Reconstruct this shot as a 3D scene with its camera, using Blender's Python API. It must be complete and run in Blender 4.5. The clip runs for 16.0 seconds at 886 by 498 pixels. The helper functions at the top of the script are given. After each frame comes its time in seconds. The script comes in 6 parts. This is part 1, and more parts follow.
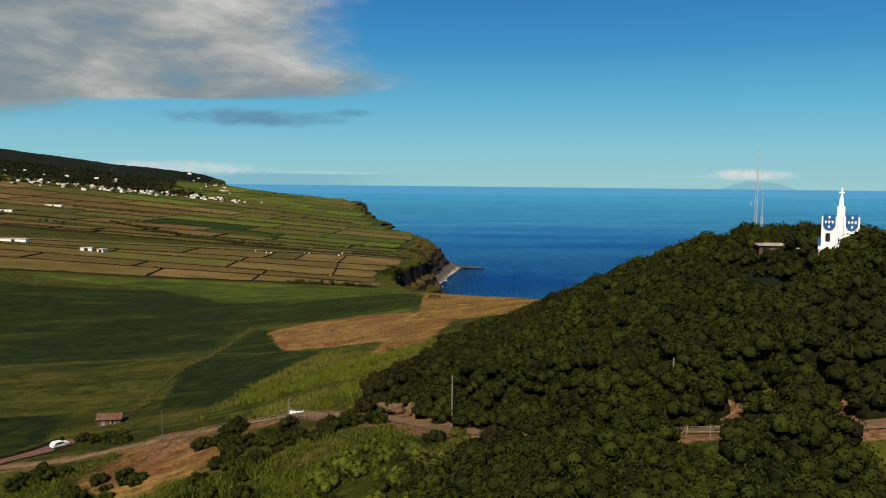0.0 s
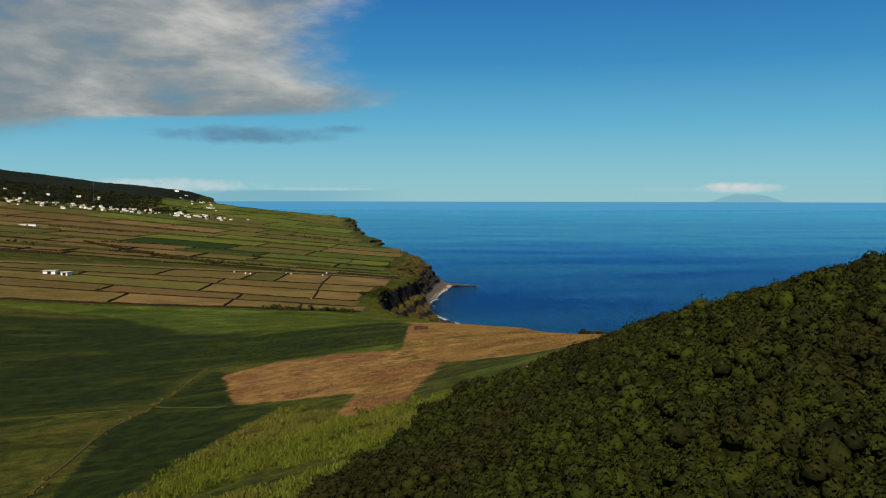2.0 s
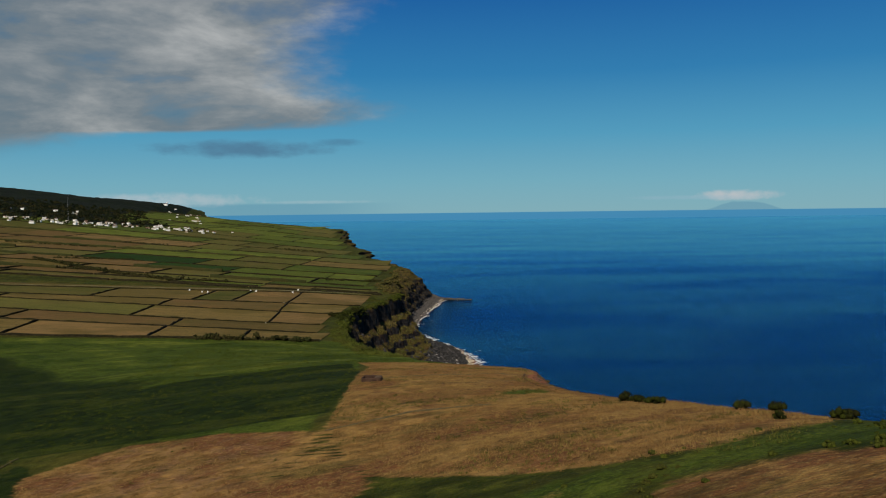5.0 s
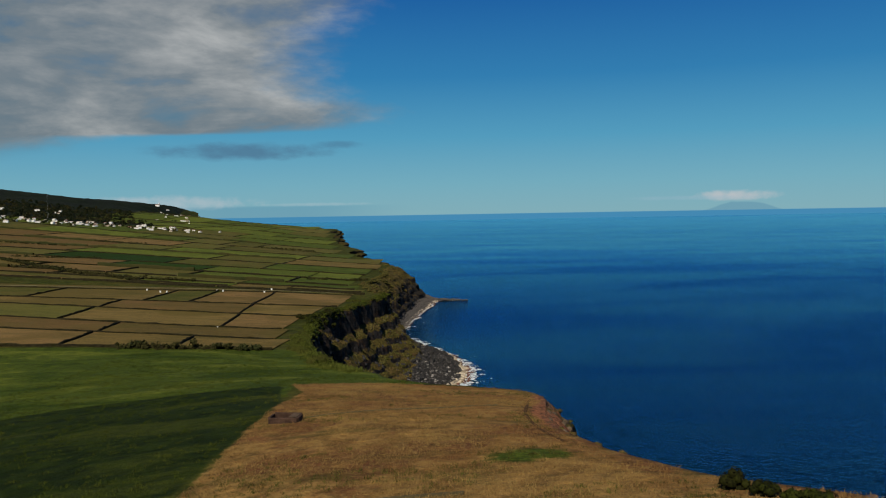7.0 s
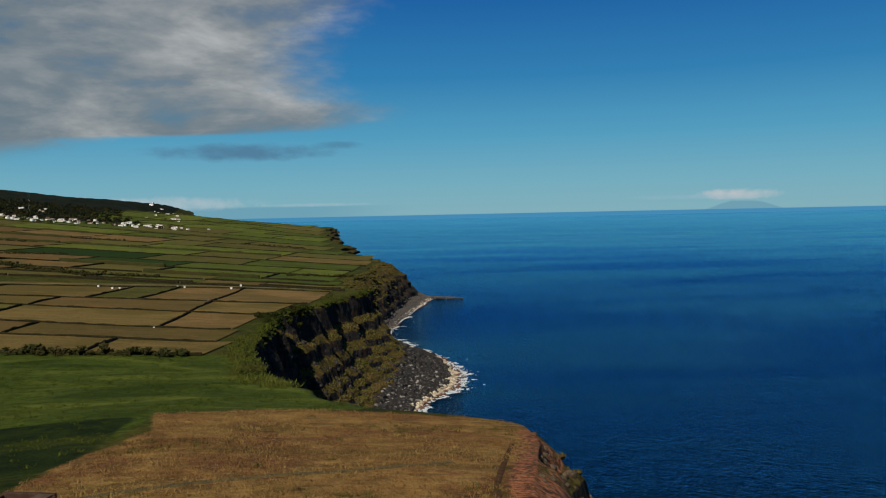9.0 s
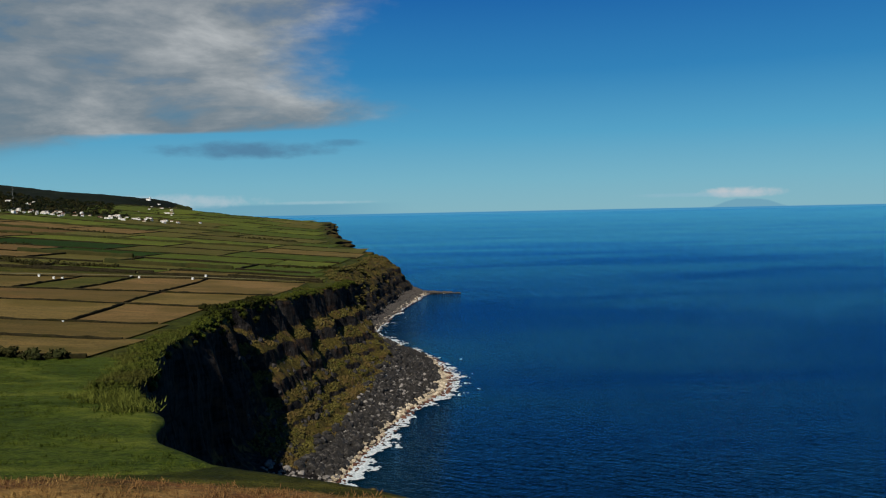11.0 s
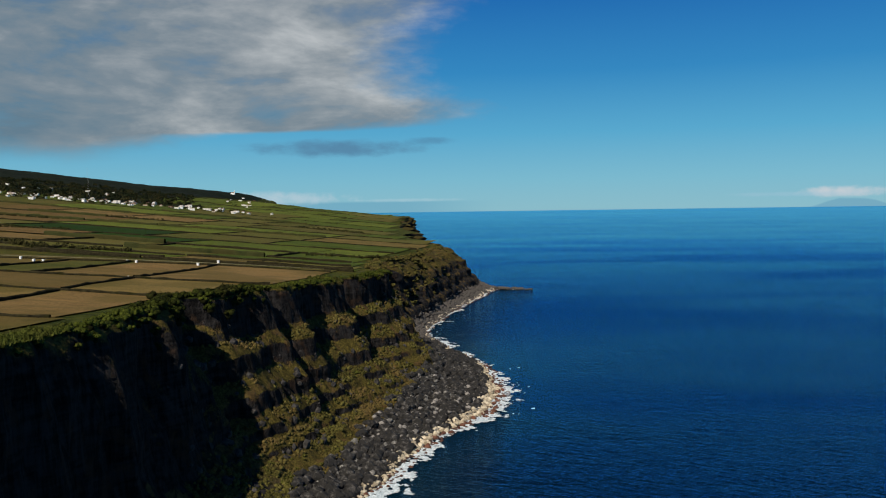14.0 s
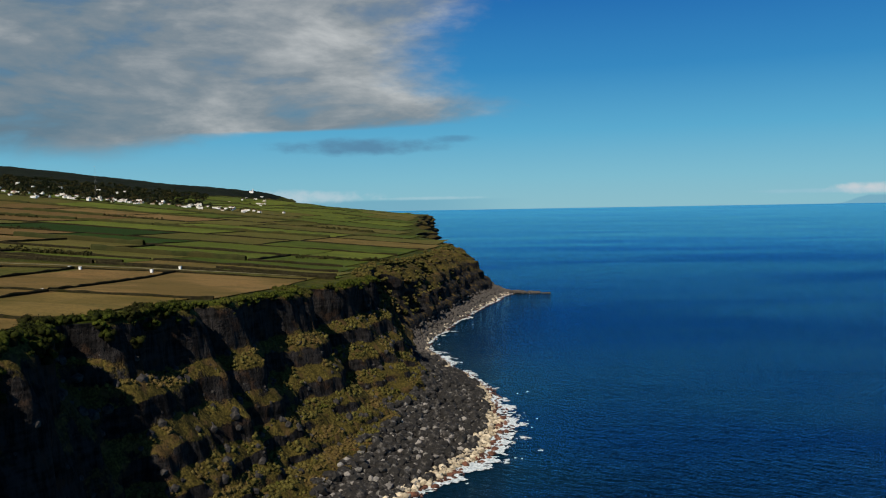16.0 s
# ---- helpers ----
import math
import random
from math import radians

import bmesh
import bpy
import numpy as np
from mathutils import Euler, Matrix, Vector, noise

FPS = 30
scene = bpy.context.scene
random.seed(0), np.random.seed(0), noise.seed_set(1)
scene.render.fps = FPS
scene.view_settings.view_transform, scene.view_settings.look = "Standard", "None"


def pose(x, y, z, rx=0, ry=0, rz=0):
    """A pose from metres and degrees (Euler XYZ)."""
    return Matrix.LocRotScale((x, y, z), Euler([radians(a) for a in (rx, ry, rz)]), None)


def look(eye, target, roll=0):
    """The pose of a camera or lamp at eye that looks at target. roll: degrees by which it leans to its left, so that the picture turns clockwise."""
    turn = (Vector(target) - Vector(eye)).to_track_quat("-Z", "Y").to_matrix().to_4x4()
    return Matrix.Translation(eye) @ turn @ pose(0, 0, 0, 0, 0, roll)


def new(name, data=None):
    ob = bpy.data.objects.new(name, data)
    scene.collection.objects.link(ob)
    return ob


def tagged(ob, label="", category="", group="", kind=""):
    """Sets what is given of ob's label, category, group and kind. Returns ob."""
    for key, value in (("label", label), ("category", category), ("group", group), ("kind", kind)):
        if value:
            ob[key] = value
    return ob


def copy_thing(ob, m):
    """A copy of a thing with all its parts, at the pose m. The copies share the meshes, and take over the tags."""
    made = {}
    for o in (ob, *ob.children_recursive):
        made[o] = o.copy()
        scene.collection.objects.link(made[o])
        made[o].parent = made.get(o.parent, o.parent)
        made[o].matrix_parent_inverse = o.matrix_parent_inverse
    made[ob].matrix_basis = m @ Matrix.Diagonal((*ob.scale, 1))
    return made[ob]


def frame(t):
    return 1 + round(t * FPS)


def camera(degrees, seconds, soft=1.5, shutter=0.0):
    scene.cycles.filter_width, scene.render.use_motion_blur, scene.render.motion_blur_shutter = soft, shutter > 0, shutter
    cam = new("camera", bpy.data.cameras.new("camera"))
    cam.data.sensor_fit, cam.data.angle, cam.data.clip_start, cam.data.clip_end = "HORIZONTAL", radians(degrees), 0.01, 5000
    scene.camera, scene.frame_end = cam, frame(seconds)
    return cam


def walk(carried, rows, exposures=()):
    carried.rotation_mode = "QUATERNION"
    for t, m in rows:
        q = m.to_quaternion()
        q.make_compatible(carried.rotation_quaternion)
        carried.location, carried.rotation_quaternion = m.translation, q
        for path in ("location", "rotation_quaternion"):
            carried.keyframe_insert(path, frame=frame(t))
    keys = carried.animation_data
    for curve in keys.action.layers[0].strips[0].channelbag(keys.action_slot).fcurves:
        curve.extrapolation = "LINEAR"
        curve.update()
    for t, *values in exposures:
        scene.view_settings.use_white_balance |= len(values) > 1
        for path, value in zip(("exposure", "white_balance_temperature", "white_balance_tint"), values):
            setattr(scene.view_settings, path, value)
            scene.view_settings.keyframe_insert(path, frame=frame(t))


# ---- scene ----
cam = camera(58.3, 16.0, 1.1)
PATH = [
    (0, (1.19, 2.49, 136.94), (0.92, 80.22, 130.62), 0.6),
    (0.5, (1.27, 9.60, 136.98), (1.31, 87.37, 131.09), 0.5),
    (1, (1.57, 19.83, 136.91), (1.77, 97.63, 131.45), 0.4),
    (1.5, (2.00, 32.40, 136.85), (2.39, 110.21, 131.70), 0.3),
    (2, (2.73, 47.65, 136.82), (3.28, 125.53, 131.99), 0.1),
    (2.5, (3.96, 64.05, 136.72), (4.58, 141.93, 132.16), -0.1),
    (3, (5.53, 82.05, 136.72), (6.07, 159.93, 132.43), -0.2),
    (3.5, (7.30, 99.70, 136.26), (7.81, 177.58, 132.24), -0.3),
    (4, (9.17, 116.72, 134.45), (9.79, 194.61, 130.51), -0.5),
    (4.5, (11.24, 132.77, 132.56), (11.82, 210.69, 128.74), -0.6),
    (5, (13.54, 150.27, 130.24), (14.24, 228.20, 126.53), -0.7),
    (7.5, (23.93, 243.63, 117.73), (24.71, 321.51, 114.18), -1.0),
    (8, (26.61, 259.13, 115.39), (27.43, 337.05, 111.84), -1.0),
    (8.5, (29.21, 274.24, 113.02), (29.95, 352.16, 109.47), -1.1),
    (9, (31.59, 290.98, 110.33), (32.30, 368.90, 106.78), -1.2),
    (11.5, (43.37, 373.54, 96.80), (43.60, 451.46, 92.94), -1.2),
    (12, (46.19, 389.03, 94.46), (46.31, 466.95, 90.52), -1.3),
    (12.5, (48.88, 406.51, 91.93), (48.80, 484.43, 87.99), -1.3),
    (13, (51.88, 422.93, 89.61), (51.64, 500.81, 85.71), -1.3),
    (13.5, (55.49, 436.76, 87.99), (50.22, 514.49, 84.20), -1.0),
    (14, (58.42, 450.98, 86.81), (50.31, 528.47, 82.99), -0.8),
    (14.5, (60.40, 466.90, 86.59), (51.12, 544.24, 82.65), -0.9),
    (15, (61.87, 483.13, 86.42), (52.04, 560.43, 82.44), -0.8),
    (15.5, (63.42, 499.47, 86.27), (53.25, 576.69, 82.29), -0.9),
    (16, (64.91, 515.86, 86.11), (54.50, 593.08, 82.13), -1.0),
]
walk(cam, [(t, look(eye, target, roll)) for t, eye, target, roll in PATH], exposures=[(0.0, 0.32, 7050, 10), (2.5, 0.18, 6850, 10), (5.0, -0.14, 6500, 10), (9.0, -0.12, 6450, 10), (12.5, 0.06, 6250, 10), (16.0, 0.13, 6420, 10)])

# ---- light ----
SUN_AZ, SUN_EL = radians(198), radians(43)  # clockwise from +y
sun_way = Vector((math.sin(SUN_AZ) * math.cos(SUN_EL), math.cos(SUN_AZ) * math.cos(SUN_EL), math.sin(SUN_EL)))
sun = new("sun", bpy.data.lights.new("sun", "SUN"))
sun.data.energy, sun.data.angle, sun.data.color = 5.0, radians(0.53), (1.0, 0.91, 0.76)
sun.matrix_world = look(sun_way * 900, (0, 0, 0))


class Nodes:
    """Short hand for a node tree."""

    def __init__(self, tree):
        self.t = tree
        tree.nodes.clear()

    def add(self, kind, **props):
        n = self.t.nodes.new(kind)
        for k, v in props.items():
            setattr(n, k, v)
        return n

    def put(self, socket, value):
        if isinstance(value, bpy.types.NodeSocket):
            self.t.links.new(value, socket)
        elif value is not None:
            if isinstance(value, (tuple, list)) and len(value) == 3 and socket.type == "RGBA":
                value = (*value, 1)
            socket.default_value = value

    def math(self, op, a, b=None, c=None, clamp=False):
        n = self.add("ShaderNodeMath", operation=op, use_clamp=clamp)
        for s, v in zip(n.inputs, (a, b, c)):
            self.put(s, v)
        return n.outputs[0]

    def span(self, v, a, b, lo=0.0, hi=1.0, smooth=True):
        n = self.add("ShaderNodeMapRange", interpolation_type="SMOOTHSTEP" if smooth else "LINEAR", clamp=True)
        for s, x in zip(n.inputs, (v, a, b, lo, hi)):
            self.put(s, x)
        return n.outputs[0]

    def mix(self, f, a, b, how="MIX"):
        n = self.add("ShaderNodeMix", data_type="RGBA", blend_type=how)
        self.put(n.inputs[0], f), self.put(n.inputs[6], a), self.put(n.inputs[7], b)
        return n.outputs[2]

    def noise(self, vec, scale, detail=4.0, rough=0.55, dist=0.0):
        n = self.add("ShaderNodeTexNoise")
        self.put(n.inputs["Vector"], vec), self.put(n.inputs["Scale"], scale)
        n.inputs["Detail"].default_value, n.inputs["Roughness"].default_value, n.inputs["Distortion"].default_value = detail, rough, dist
        return n.outputs[0]

    def scaled(self, vec, sx, sy, sz):
        n = self.add("ShaderNodeVectorMath", operation="MULTIPLY")
        self.put(n.inputs[0], vec)
        n.inputs[1].default_value = (sx, sy, sz)
        return n.outputs[0]

    def ramp(self, f, stops):
        n = self.add("ShaderNodeValToRGB")
        self.put(n.inputs[0], f)
        els = n.color_ramp.elements
        while len(els) < len(stops):
            els.new(0.5)
        for e, (p, c) in zip(els, stops):
            e.position, e.color = p, (*c, 1)
        return n.outputs[0]

    def bump(self, height, strength, distance):
        n = self.add("ShaderNodeBump")
        self.put(n.inputs["Height"], height)
        self.put(n.inputs["Strength"], strength)
        n.inputs["Distance"].default_value = distance
        return n.outputs[0]

    def attr(self, name):
        return self.add("ShaderNodeAttribute", attribute_name=name).outputs["Fac"]

    def where(self):
        return self.add("ShaderNodeNewGeometry").outputs["Position"]

    def chance(self):
        return self.add("ShaderNodeObjectInfo").outputs["Random"]


# ---- sky: deep blue above, pale haze low down, one bank of stratocumulus, small far clouds ----
world = bpy.data.worlds.new("world")
scene.world = world
world.use_nodes = True
N = Nodes(world.node_tree)
way = N.add("ShaderNodeTexCoord").outputs["Generated"]
sep = N.add("ShaderNodeSeparateXYZ")
N.put(sep.inputs[0], way)
wx, wy, wz = sep.outputs
az = N.math("MULTIPLY", N.math("ARCTAN2", wx, wy), 57.2958)
el = N.math("MULTIPLY", N.math("ARCSINE", wz), 57.2958)
sky = N.add("ShaderNodeTexSky", sky_type="NISHITA", sun_disc=False, sun_elevation=SUN_EL, sun_rotation=SUN_AZ, altitude=100.0)
nishita = N.mix(1.0, sky.outputs[0], (0.10, 0.10, 0.10), "MULTIPLY")
up = N.span(el, 0, 60, 0, 1, smooth=False)
blue = N.ramp(up, [(0.0, (0.235, 0.465, 0.535)), (0.035, (0.168, 0.435, 0.555)), (0.09, (0.075, 0.345, 0.545)), (0.16, (0.020, 0.212, 0.465)), (0.25, (0.004, 0.118, 0.38)), (0.5, (0.001, 0.036, 0.155)), (1.0, (0.0008, 0.015, 0.08))])
air = N.mix(0.05, blue, nishita)


def flat(u, v):
    n = N.add("ShaderNodeCombineXYZ")
    N.put(n.inputs[0], u), N.put(n.inputs[1], v)
    return n.outputs[0]


plane = flat(az, el)
# distant land seen through the haze
ridge = N.noise(flat(az, 0.0), 0.35, 3)
far_left = N.math("MULTIPLY", N.span(el, 0.75, 0.55, 0, 1), N.math("MULTIPLY", N.span(az, -24, -14), N.span(az, -1, -10)))
height_r = N.math("MULTIPLY", N.span(N.math("ABSOLUTE", N.math("SUBTRACT", az, 21.3)), 2.9, 0.6, -0.2, 0.42), N.math("ADD", ridge, 0.45))
far_right = N.span(N.math("SUBTRACT", el, height_r), 0.06, -0.06)
air = N.mix(N.math("MULTIPLY", far_left, 0.5), air, (0.10, 0.30, 0.44))
air = N.mix(N.math("MULTIPLY", far_right, 0.55), air, (0.12, 0.30, 0.43))
# the bank of cloud
edge = N.add("ShaderNodeFloatCurve")
N.put(edge.inputs["Value"], N.span(el, 4, 24, 0, 1, smooth=False))
pts = edge.mapping.curves[0].points
for p, (a, b) in zip((pts[0], pts[1]), ((0, 0.0), (1, 0.72))):
    p.location = (a, b)
for a, b in ((0.06, 0.10), (0.11, 0.52), (0.165, 0.585), (0.215, 0.515), (0.30, 0.48), (0.40, 0.49), (0.54, 0.56)):
    pts.new(a, b)
edge.mapping.update()
reach = N.math("MULTIPLY_ADD", edge.outputs[0], 40.0, -27.3)
puff = N.noise(N.scaled(plane, 0.105, 0.30, 1), 1.0, 6, 0.56, 0.25)
wisp = N.noise(N.scaled(plane, 0.5, 1.3, 1), 1.0, 5, 0.6)
inside = N.math("SUBTRACT", reach, az)
inside = N.math("ADD", inside, N.math("MULTIPLY_ADD", wisp, 5.0, -2.5))
cover = N.span(inside, -2.6, 5.5)
holes = N.span(N.math("SUBTRACT", puff, N.math("MULTIPLY", N.span(az, -26, -4), 0.05)), 0.34, 0.47)
cover = N.math("MULTIPLY", cover, N.math("MULTIPLY_ADD", holes, 0.20, 0.80))
cover = N.math("MULTIPLY", cover, N.span(N.math("ADD", el, N.math("ADD", N.math("MULTIPLY_ADD", puff, 3.0, -1.5), N.span(az, -9, -24, 0, 1.1))), 4.3, 6.4))
cover = N.math("MULTIPLY", cover, N.span(el, 40, 22))
cover = N.math("MULTIPLY", cover, N.span(N.math("ABSOLUTE", az), 130, 90))
tone = N.math("ADD", N.math("MULTIPLY_ADD", puff, 1.15, -0.17), N.math("MULTIPLY", wisp, 0.18))
tone = N.math("SUBTRACT", tone, N.math("MULTIPLY", N.span(az, -19, -34), 0.10))
tone = N.math("SUBTRACT", tone, N.span(el, 8.0, 4.6, 0, 0.12))
white = N.ramp(tone, [(0.26, (0.120, 0.185, 0.235)), (0.42, (0.195, 0.235, 0.262)), (0.55, (0.300, 0.325, 0.335)), (0.70, (0.46, 0.475, 0.47))])
air = N.mix(N.math("MULTIPLY", cover, 0.96), air, white)


def streak(u, v, ru, rv, power, colour):
    """A small far cloud at az u, el v."""
    global air
    d = N.math("ADD", N.math("POWER", N.math("DIVIDE", N.math("SUBTRACT", az, u), ru), 2.0), N.math("POWER", N.math("DIVIDE", N.math("SUBTRACT", el, v), rv), 2.0))
    d = N.math("ADD", d, N.math("MULTIPLY_ADD", wisp, 2.4, -1.2))
    air = N.mix(N.math("MULTIPLY", N.span(d, 1.5, -0.3), power), air, colour)


streak(-13.6, 4.5, 6.0, 0.62, 0.85, (0.085, 0.20, 0.32))
streak(-6.9, 4.95, 2.0, 0.28, 0.55, (0.075, 0.18, 0.30))
wisp_kept, wisp = wisp, N.noise(N.scaled(plane, 1.1, 1.5, 1), 1.0, 4, 0.6)
streak(-19.0, 0.95, 6.0, 0.50, 0.75, (0.45, 0.55, 0.60))
streak(-8.5, 0.75, 4.0, 0.12, 0.35, (0.45, 0.57, 0.62))
streak(20.9, 0.85, 2.6, 0.36, 0.85, (0.56, 0.58, 0.60))
wisp = wisp_kept
streak(18.2, 0.75, 4.5, 0.16, 0.4, (0.33, 0.50, 0.60))
# the last of the sea below the skyline
air = N.mix(N.span(el, -0.10, -0.16), air, N.ramp(N.span(el, -2.5, -0.1, 0, 1), [(0, (0.048, 0.230, 0.44)), (0.78, (0.060, 0.262, 0.475)), (1, (0.066, 0.275, 0.485))]))
back = N.add("ShaderNodeBackground")
N.put(back.inputs[0], air)
N.t.links.new(back.outputs[0], N.add("ShaderNodeOutputWorld").inputs[0])


# ---- materials ----
def material(name):
    m = bpy.data.materials.new(name)
    m.use_nodes = True
    k = Nodes(m.node_tree)
    p = k.add("ShaderNodeBsdfPrincipled")
    k.t.links.new(p.outputs[0], k.add("ShaderNodeOutputMaterial").inputs[0])
    return m, k, p.inputs


def rough_mat(name, dark, light, size=1.0, rough=0.85, bump=0.4, depth=0.1, per=0.0, metal=0.0, spec=0.25, stain=None):
    """Two tones broken up at two sizes (in metres), with relief; per: how much whole objects differ."""
    m, k, i = material(name)
    pos = k.where()
    big, fine = k.noise(pos, 1 / size, 5), k.noise(pos, 7 / size, 4)
    f = k.math("ADD", k.math("MULTIPLY", big, 0.65), k.math("MULTIPLY", fine, 0.35))
    if per:
        f = k.math("ADD", f, k.math("MULTIPLY_ADD", k.chance(), per, -per / 2))
    col = k.mix(k.span(f, 0.32, 0.68), dark, light)
    if stain:
        col = k.mix(k.math("MULTIPLY", k.span(k.noise(pos, 0.35 / size, 4), 0.52, 0.66), 0.7), col, stain)
    k.put(i["Base Color"], col), k.put(i["Roughness"], rough), k.put(i["Metallic"], metal), k.put(i["Specular IOR Level"], spec)
    if bump:
        k.put(i["Normal"], k.bump(f, bump, depth))
    return m


def ground_mat():
    m, k, i = material("ground")
    pos = k.where()
    n1, n2, n3 = k.noise(pos, 0.035, 5), k.noise(pos, 0.22, 5), k.noise(pos, 1.6, 4)
    rag = k.math("ADD", k.math("MULTIPLY_ADD", n2, 0.7, -0.35), k.math("MULTIPLY_ADD", n3, 0.3, -0.15))
    grass = k.mix(k.span(n2, 0.35, 0.65), (0.018, 0.027, 0.0025), (0.052, 0.060, 0.007))
    grass = k.mix(k.math("MULTIPLY", k.span(n1, 0.47, 0.64), 0.7), grass, (0.070, 0.060, 0.010))
    grass = k.mix(k.math("MULTIPLY", k.span(n3, 0.5, 0.75), 0.6), grass, (0.095, 0.080, 0.014))

    def lay(base, name, colour, lo=0.35, hi=0.65):
        return k.mix(k.span(k.math("ADD", k.attr(name), rag), lo, hi), base, colour)

    lush = k.mix(k.span(n3, 0.35, 0.65), (0.028, 0.048, 0.0035), (0.064, 0.086, 0.009))
    wave = k.noise(k.scaled(pos, 0.030, 0.055, 0.05), 1.0, 6, 0.62, 0.9)
    lush = k.mix(k.span(wave, 0.50, 0.68), lush, (0.092, 0.112, 0.013))
    lush = k.mix(k.math("MULTIPLY", k.span(wave, 0.47, 0.36), 0.8), lush, (0.020, 0.038, 0.0025))
    band = k.noise(k.scaled(pos, 0.020, 0.085, 0.05), 1.0, 6, 0.66, 0.5)
    grass = k.mix(k.math("MULTIPLY", k.span(band, 0.48, 0.40), 0.7), grass, (0.016, 0.021, 0.0015))
    dark = k.mix(k.span(n2, 0.35, 0.65), (0.0055, 0.0125, 0.0009), (0.0148, 0.0255, 0.0019))
    dark = k.mix(k.math("MULTIPLY", k.span(band, 0.52, 0.62), 0.65), dark, (0.036, 0.046, 0.005))
    straw = k.mix(k.span(n2, 0.33, 0.6), (0.130, 0.070, 0.021), (0.255, 0.150, 0.047))
    straw = k.mix(k.math("MULTIPLY", k.span(k.noise(pos, 0.06, 5, 0.65), 0.46, 0.58), 0.9), straw, (0.120, 0.050, 0.020))
    straw = k.mix(k.math("MULTIPLY", k.span(n3, 0.48, 0.72), 0.65), straw, (0.245, 0.165, 0.058))
    straw = k.mix(k.math("MULTIPLY", k.span(k.noise(k.scaled(pos, 0.045, 0.13, 0.1), 1.0, 5), 0.52, 0.66), 0.5), straw, (0.042, 0.047, 0.009))
    earth = k.mix(k.span(n3, 0.35, 0.65), (0.090, 0.045, 0.024), (0.190, 0.105, 0.058))
    fleck = k.noise(pos, 4.5, 3, 0.7)
    col = lay(grass, "lush", lush)
    col = lay(col, "dark", dark)
    col = lay(col, "dry", straw)
    col = k.mix(k.span(fleck, 0.56, 0.30, 0.0, 0.55), col, k.mix(1.0, col, (0.30, 0.30, 0.30), "MULTIPLY"))
    col = k.mix(k.span(fleck, 0.56, 0.74, 0.0, 0.6), col, k.mix(1.0, col, (1.8, 1.75, 1.6), "MULTIPLY"))
    col = lay(col, "bare", earth)
    # near-black: far canopy colour, and painted shade under the hill bushes
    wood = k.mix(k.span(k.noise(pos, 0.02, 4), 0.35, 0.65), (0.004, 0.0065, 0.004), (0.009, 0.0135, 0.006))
    col = lay(col, "forest_shade", wood, 0.4, 0.6)
    # rock where it is steep
    nrm = k.add("ShaderNodeSeparateXYZ")
    k.put(nrm.inputs[0], k.add("ShaderNodeNewGeometry").outputs["Normal"])
    strata = k.noise(k.scaled(pos, 0.10, 0.10, 0.7), 1.0, 4, 0.6)
    column = k.noise(k.scaled(pos, 0.75, 0.75, 0.10), 1.0, 5, 0.65)
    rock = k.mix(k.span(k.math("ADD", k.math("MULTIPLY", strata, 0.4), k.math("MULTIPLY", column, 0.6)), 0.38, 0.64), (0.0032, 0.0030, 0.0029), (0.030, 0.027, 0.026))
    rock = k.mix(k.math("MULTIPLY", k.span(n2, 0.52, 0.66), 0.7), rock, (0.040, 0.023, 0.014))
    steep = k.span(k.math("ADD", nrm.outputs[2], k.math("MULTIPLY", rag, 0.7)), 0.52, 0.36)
    ledge = k.mix(k.span(n3, 0.35, 0.65), (0.034, 0.028, 0.006), (0.100, 0.076, 0.018))
    ledge = k.mix(k.span(n2, 0.50, 0.66), ledge, (0.085, 0.053, 0.020))
    col = lay(col, "cliff", ledge, 0.3, 0.5)
    # dark pits painted at random into the cliff colour
    pit_noise = k.math("ADD", k.math("MULTIPLY", k.noise(pos, 1.1, 4, 0.7), 0.6), 0.2)
    col = k.mix(k.math("MULTIPLY", k.attr("cliff"), k.span(pit_noise, 0.5, 0.38, 0.0, 0.8)), col, (0.010, 0.010, 0.004))
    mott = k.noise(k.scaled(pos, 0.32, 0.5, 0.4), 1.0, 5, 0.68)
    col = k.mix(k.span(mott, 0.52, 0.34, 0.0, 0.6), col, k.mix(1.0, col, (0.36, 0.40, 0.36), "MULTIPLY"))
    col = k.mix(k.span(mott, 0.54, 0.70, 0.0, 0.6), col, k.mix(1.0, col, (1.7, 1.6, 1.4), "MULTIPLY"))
    shingle = k.mix(k.span(k.noise(pos, 0.8, 5), 0.4, 0.62), (0.012, 0.0115, 0.011), (0.052, 0.047, 0.043))
    col = lay(col, "talus", shingle, 0.4, 0.6)
    col = k.mix(k.math("MAXIMUM", steep, k.math("MULTIPLY", k.attr("shade_and_rock"), k.span(k.math("ADD", rag, n2), 0.72, 0.52))), col, rock)
    scar = k.mix(k.span(n3, 0.35, 0.62), (0.100, 0.040, 0.020), (0.320, 0.130, 0.060))
    scar = k.mix(k.span(k.noise(pos, 0.55, 5, 0.7), 0.50, 0.62, 0.0, 0.85), scar, (0.030, 0.022, 0.012))
    scar = k.mix(k.span(k.noise(k.scaled(pos, 0.3, 0.3, 1.4), 1.0, 4), 0.55, 0.68, 0.0, 0.7), scar, (0.120, 0.088, 0.034))
    col = lay(col, "scar", scar, 0.45, 0.7)
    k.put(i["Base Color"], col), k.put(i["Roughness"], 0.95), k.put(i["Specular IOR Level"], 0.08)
    crag = k.math("MULTIPLY", k.math("MULTIPLY", steep, k.attr("cliff")), k.math("ADD", k.math("MULTIPLY", k.noise(k.scaled(pos, 1, 1, 0.9), 0.42, 6, 0.7), 1.8), k.math("MULTIPLY", column, 1.5)))
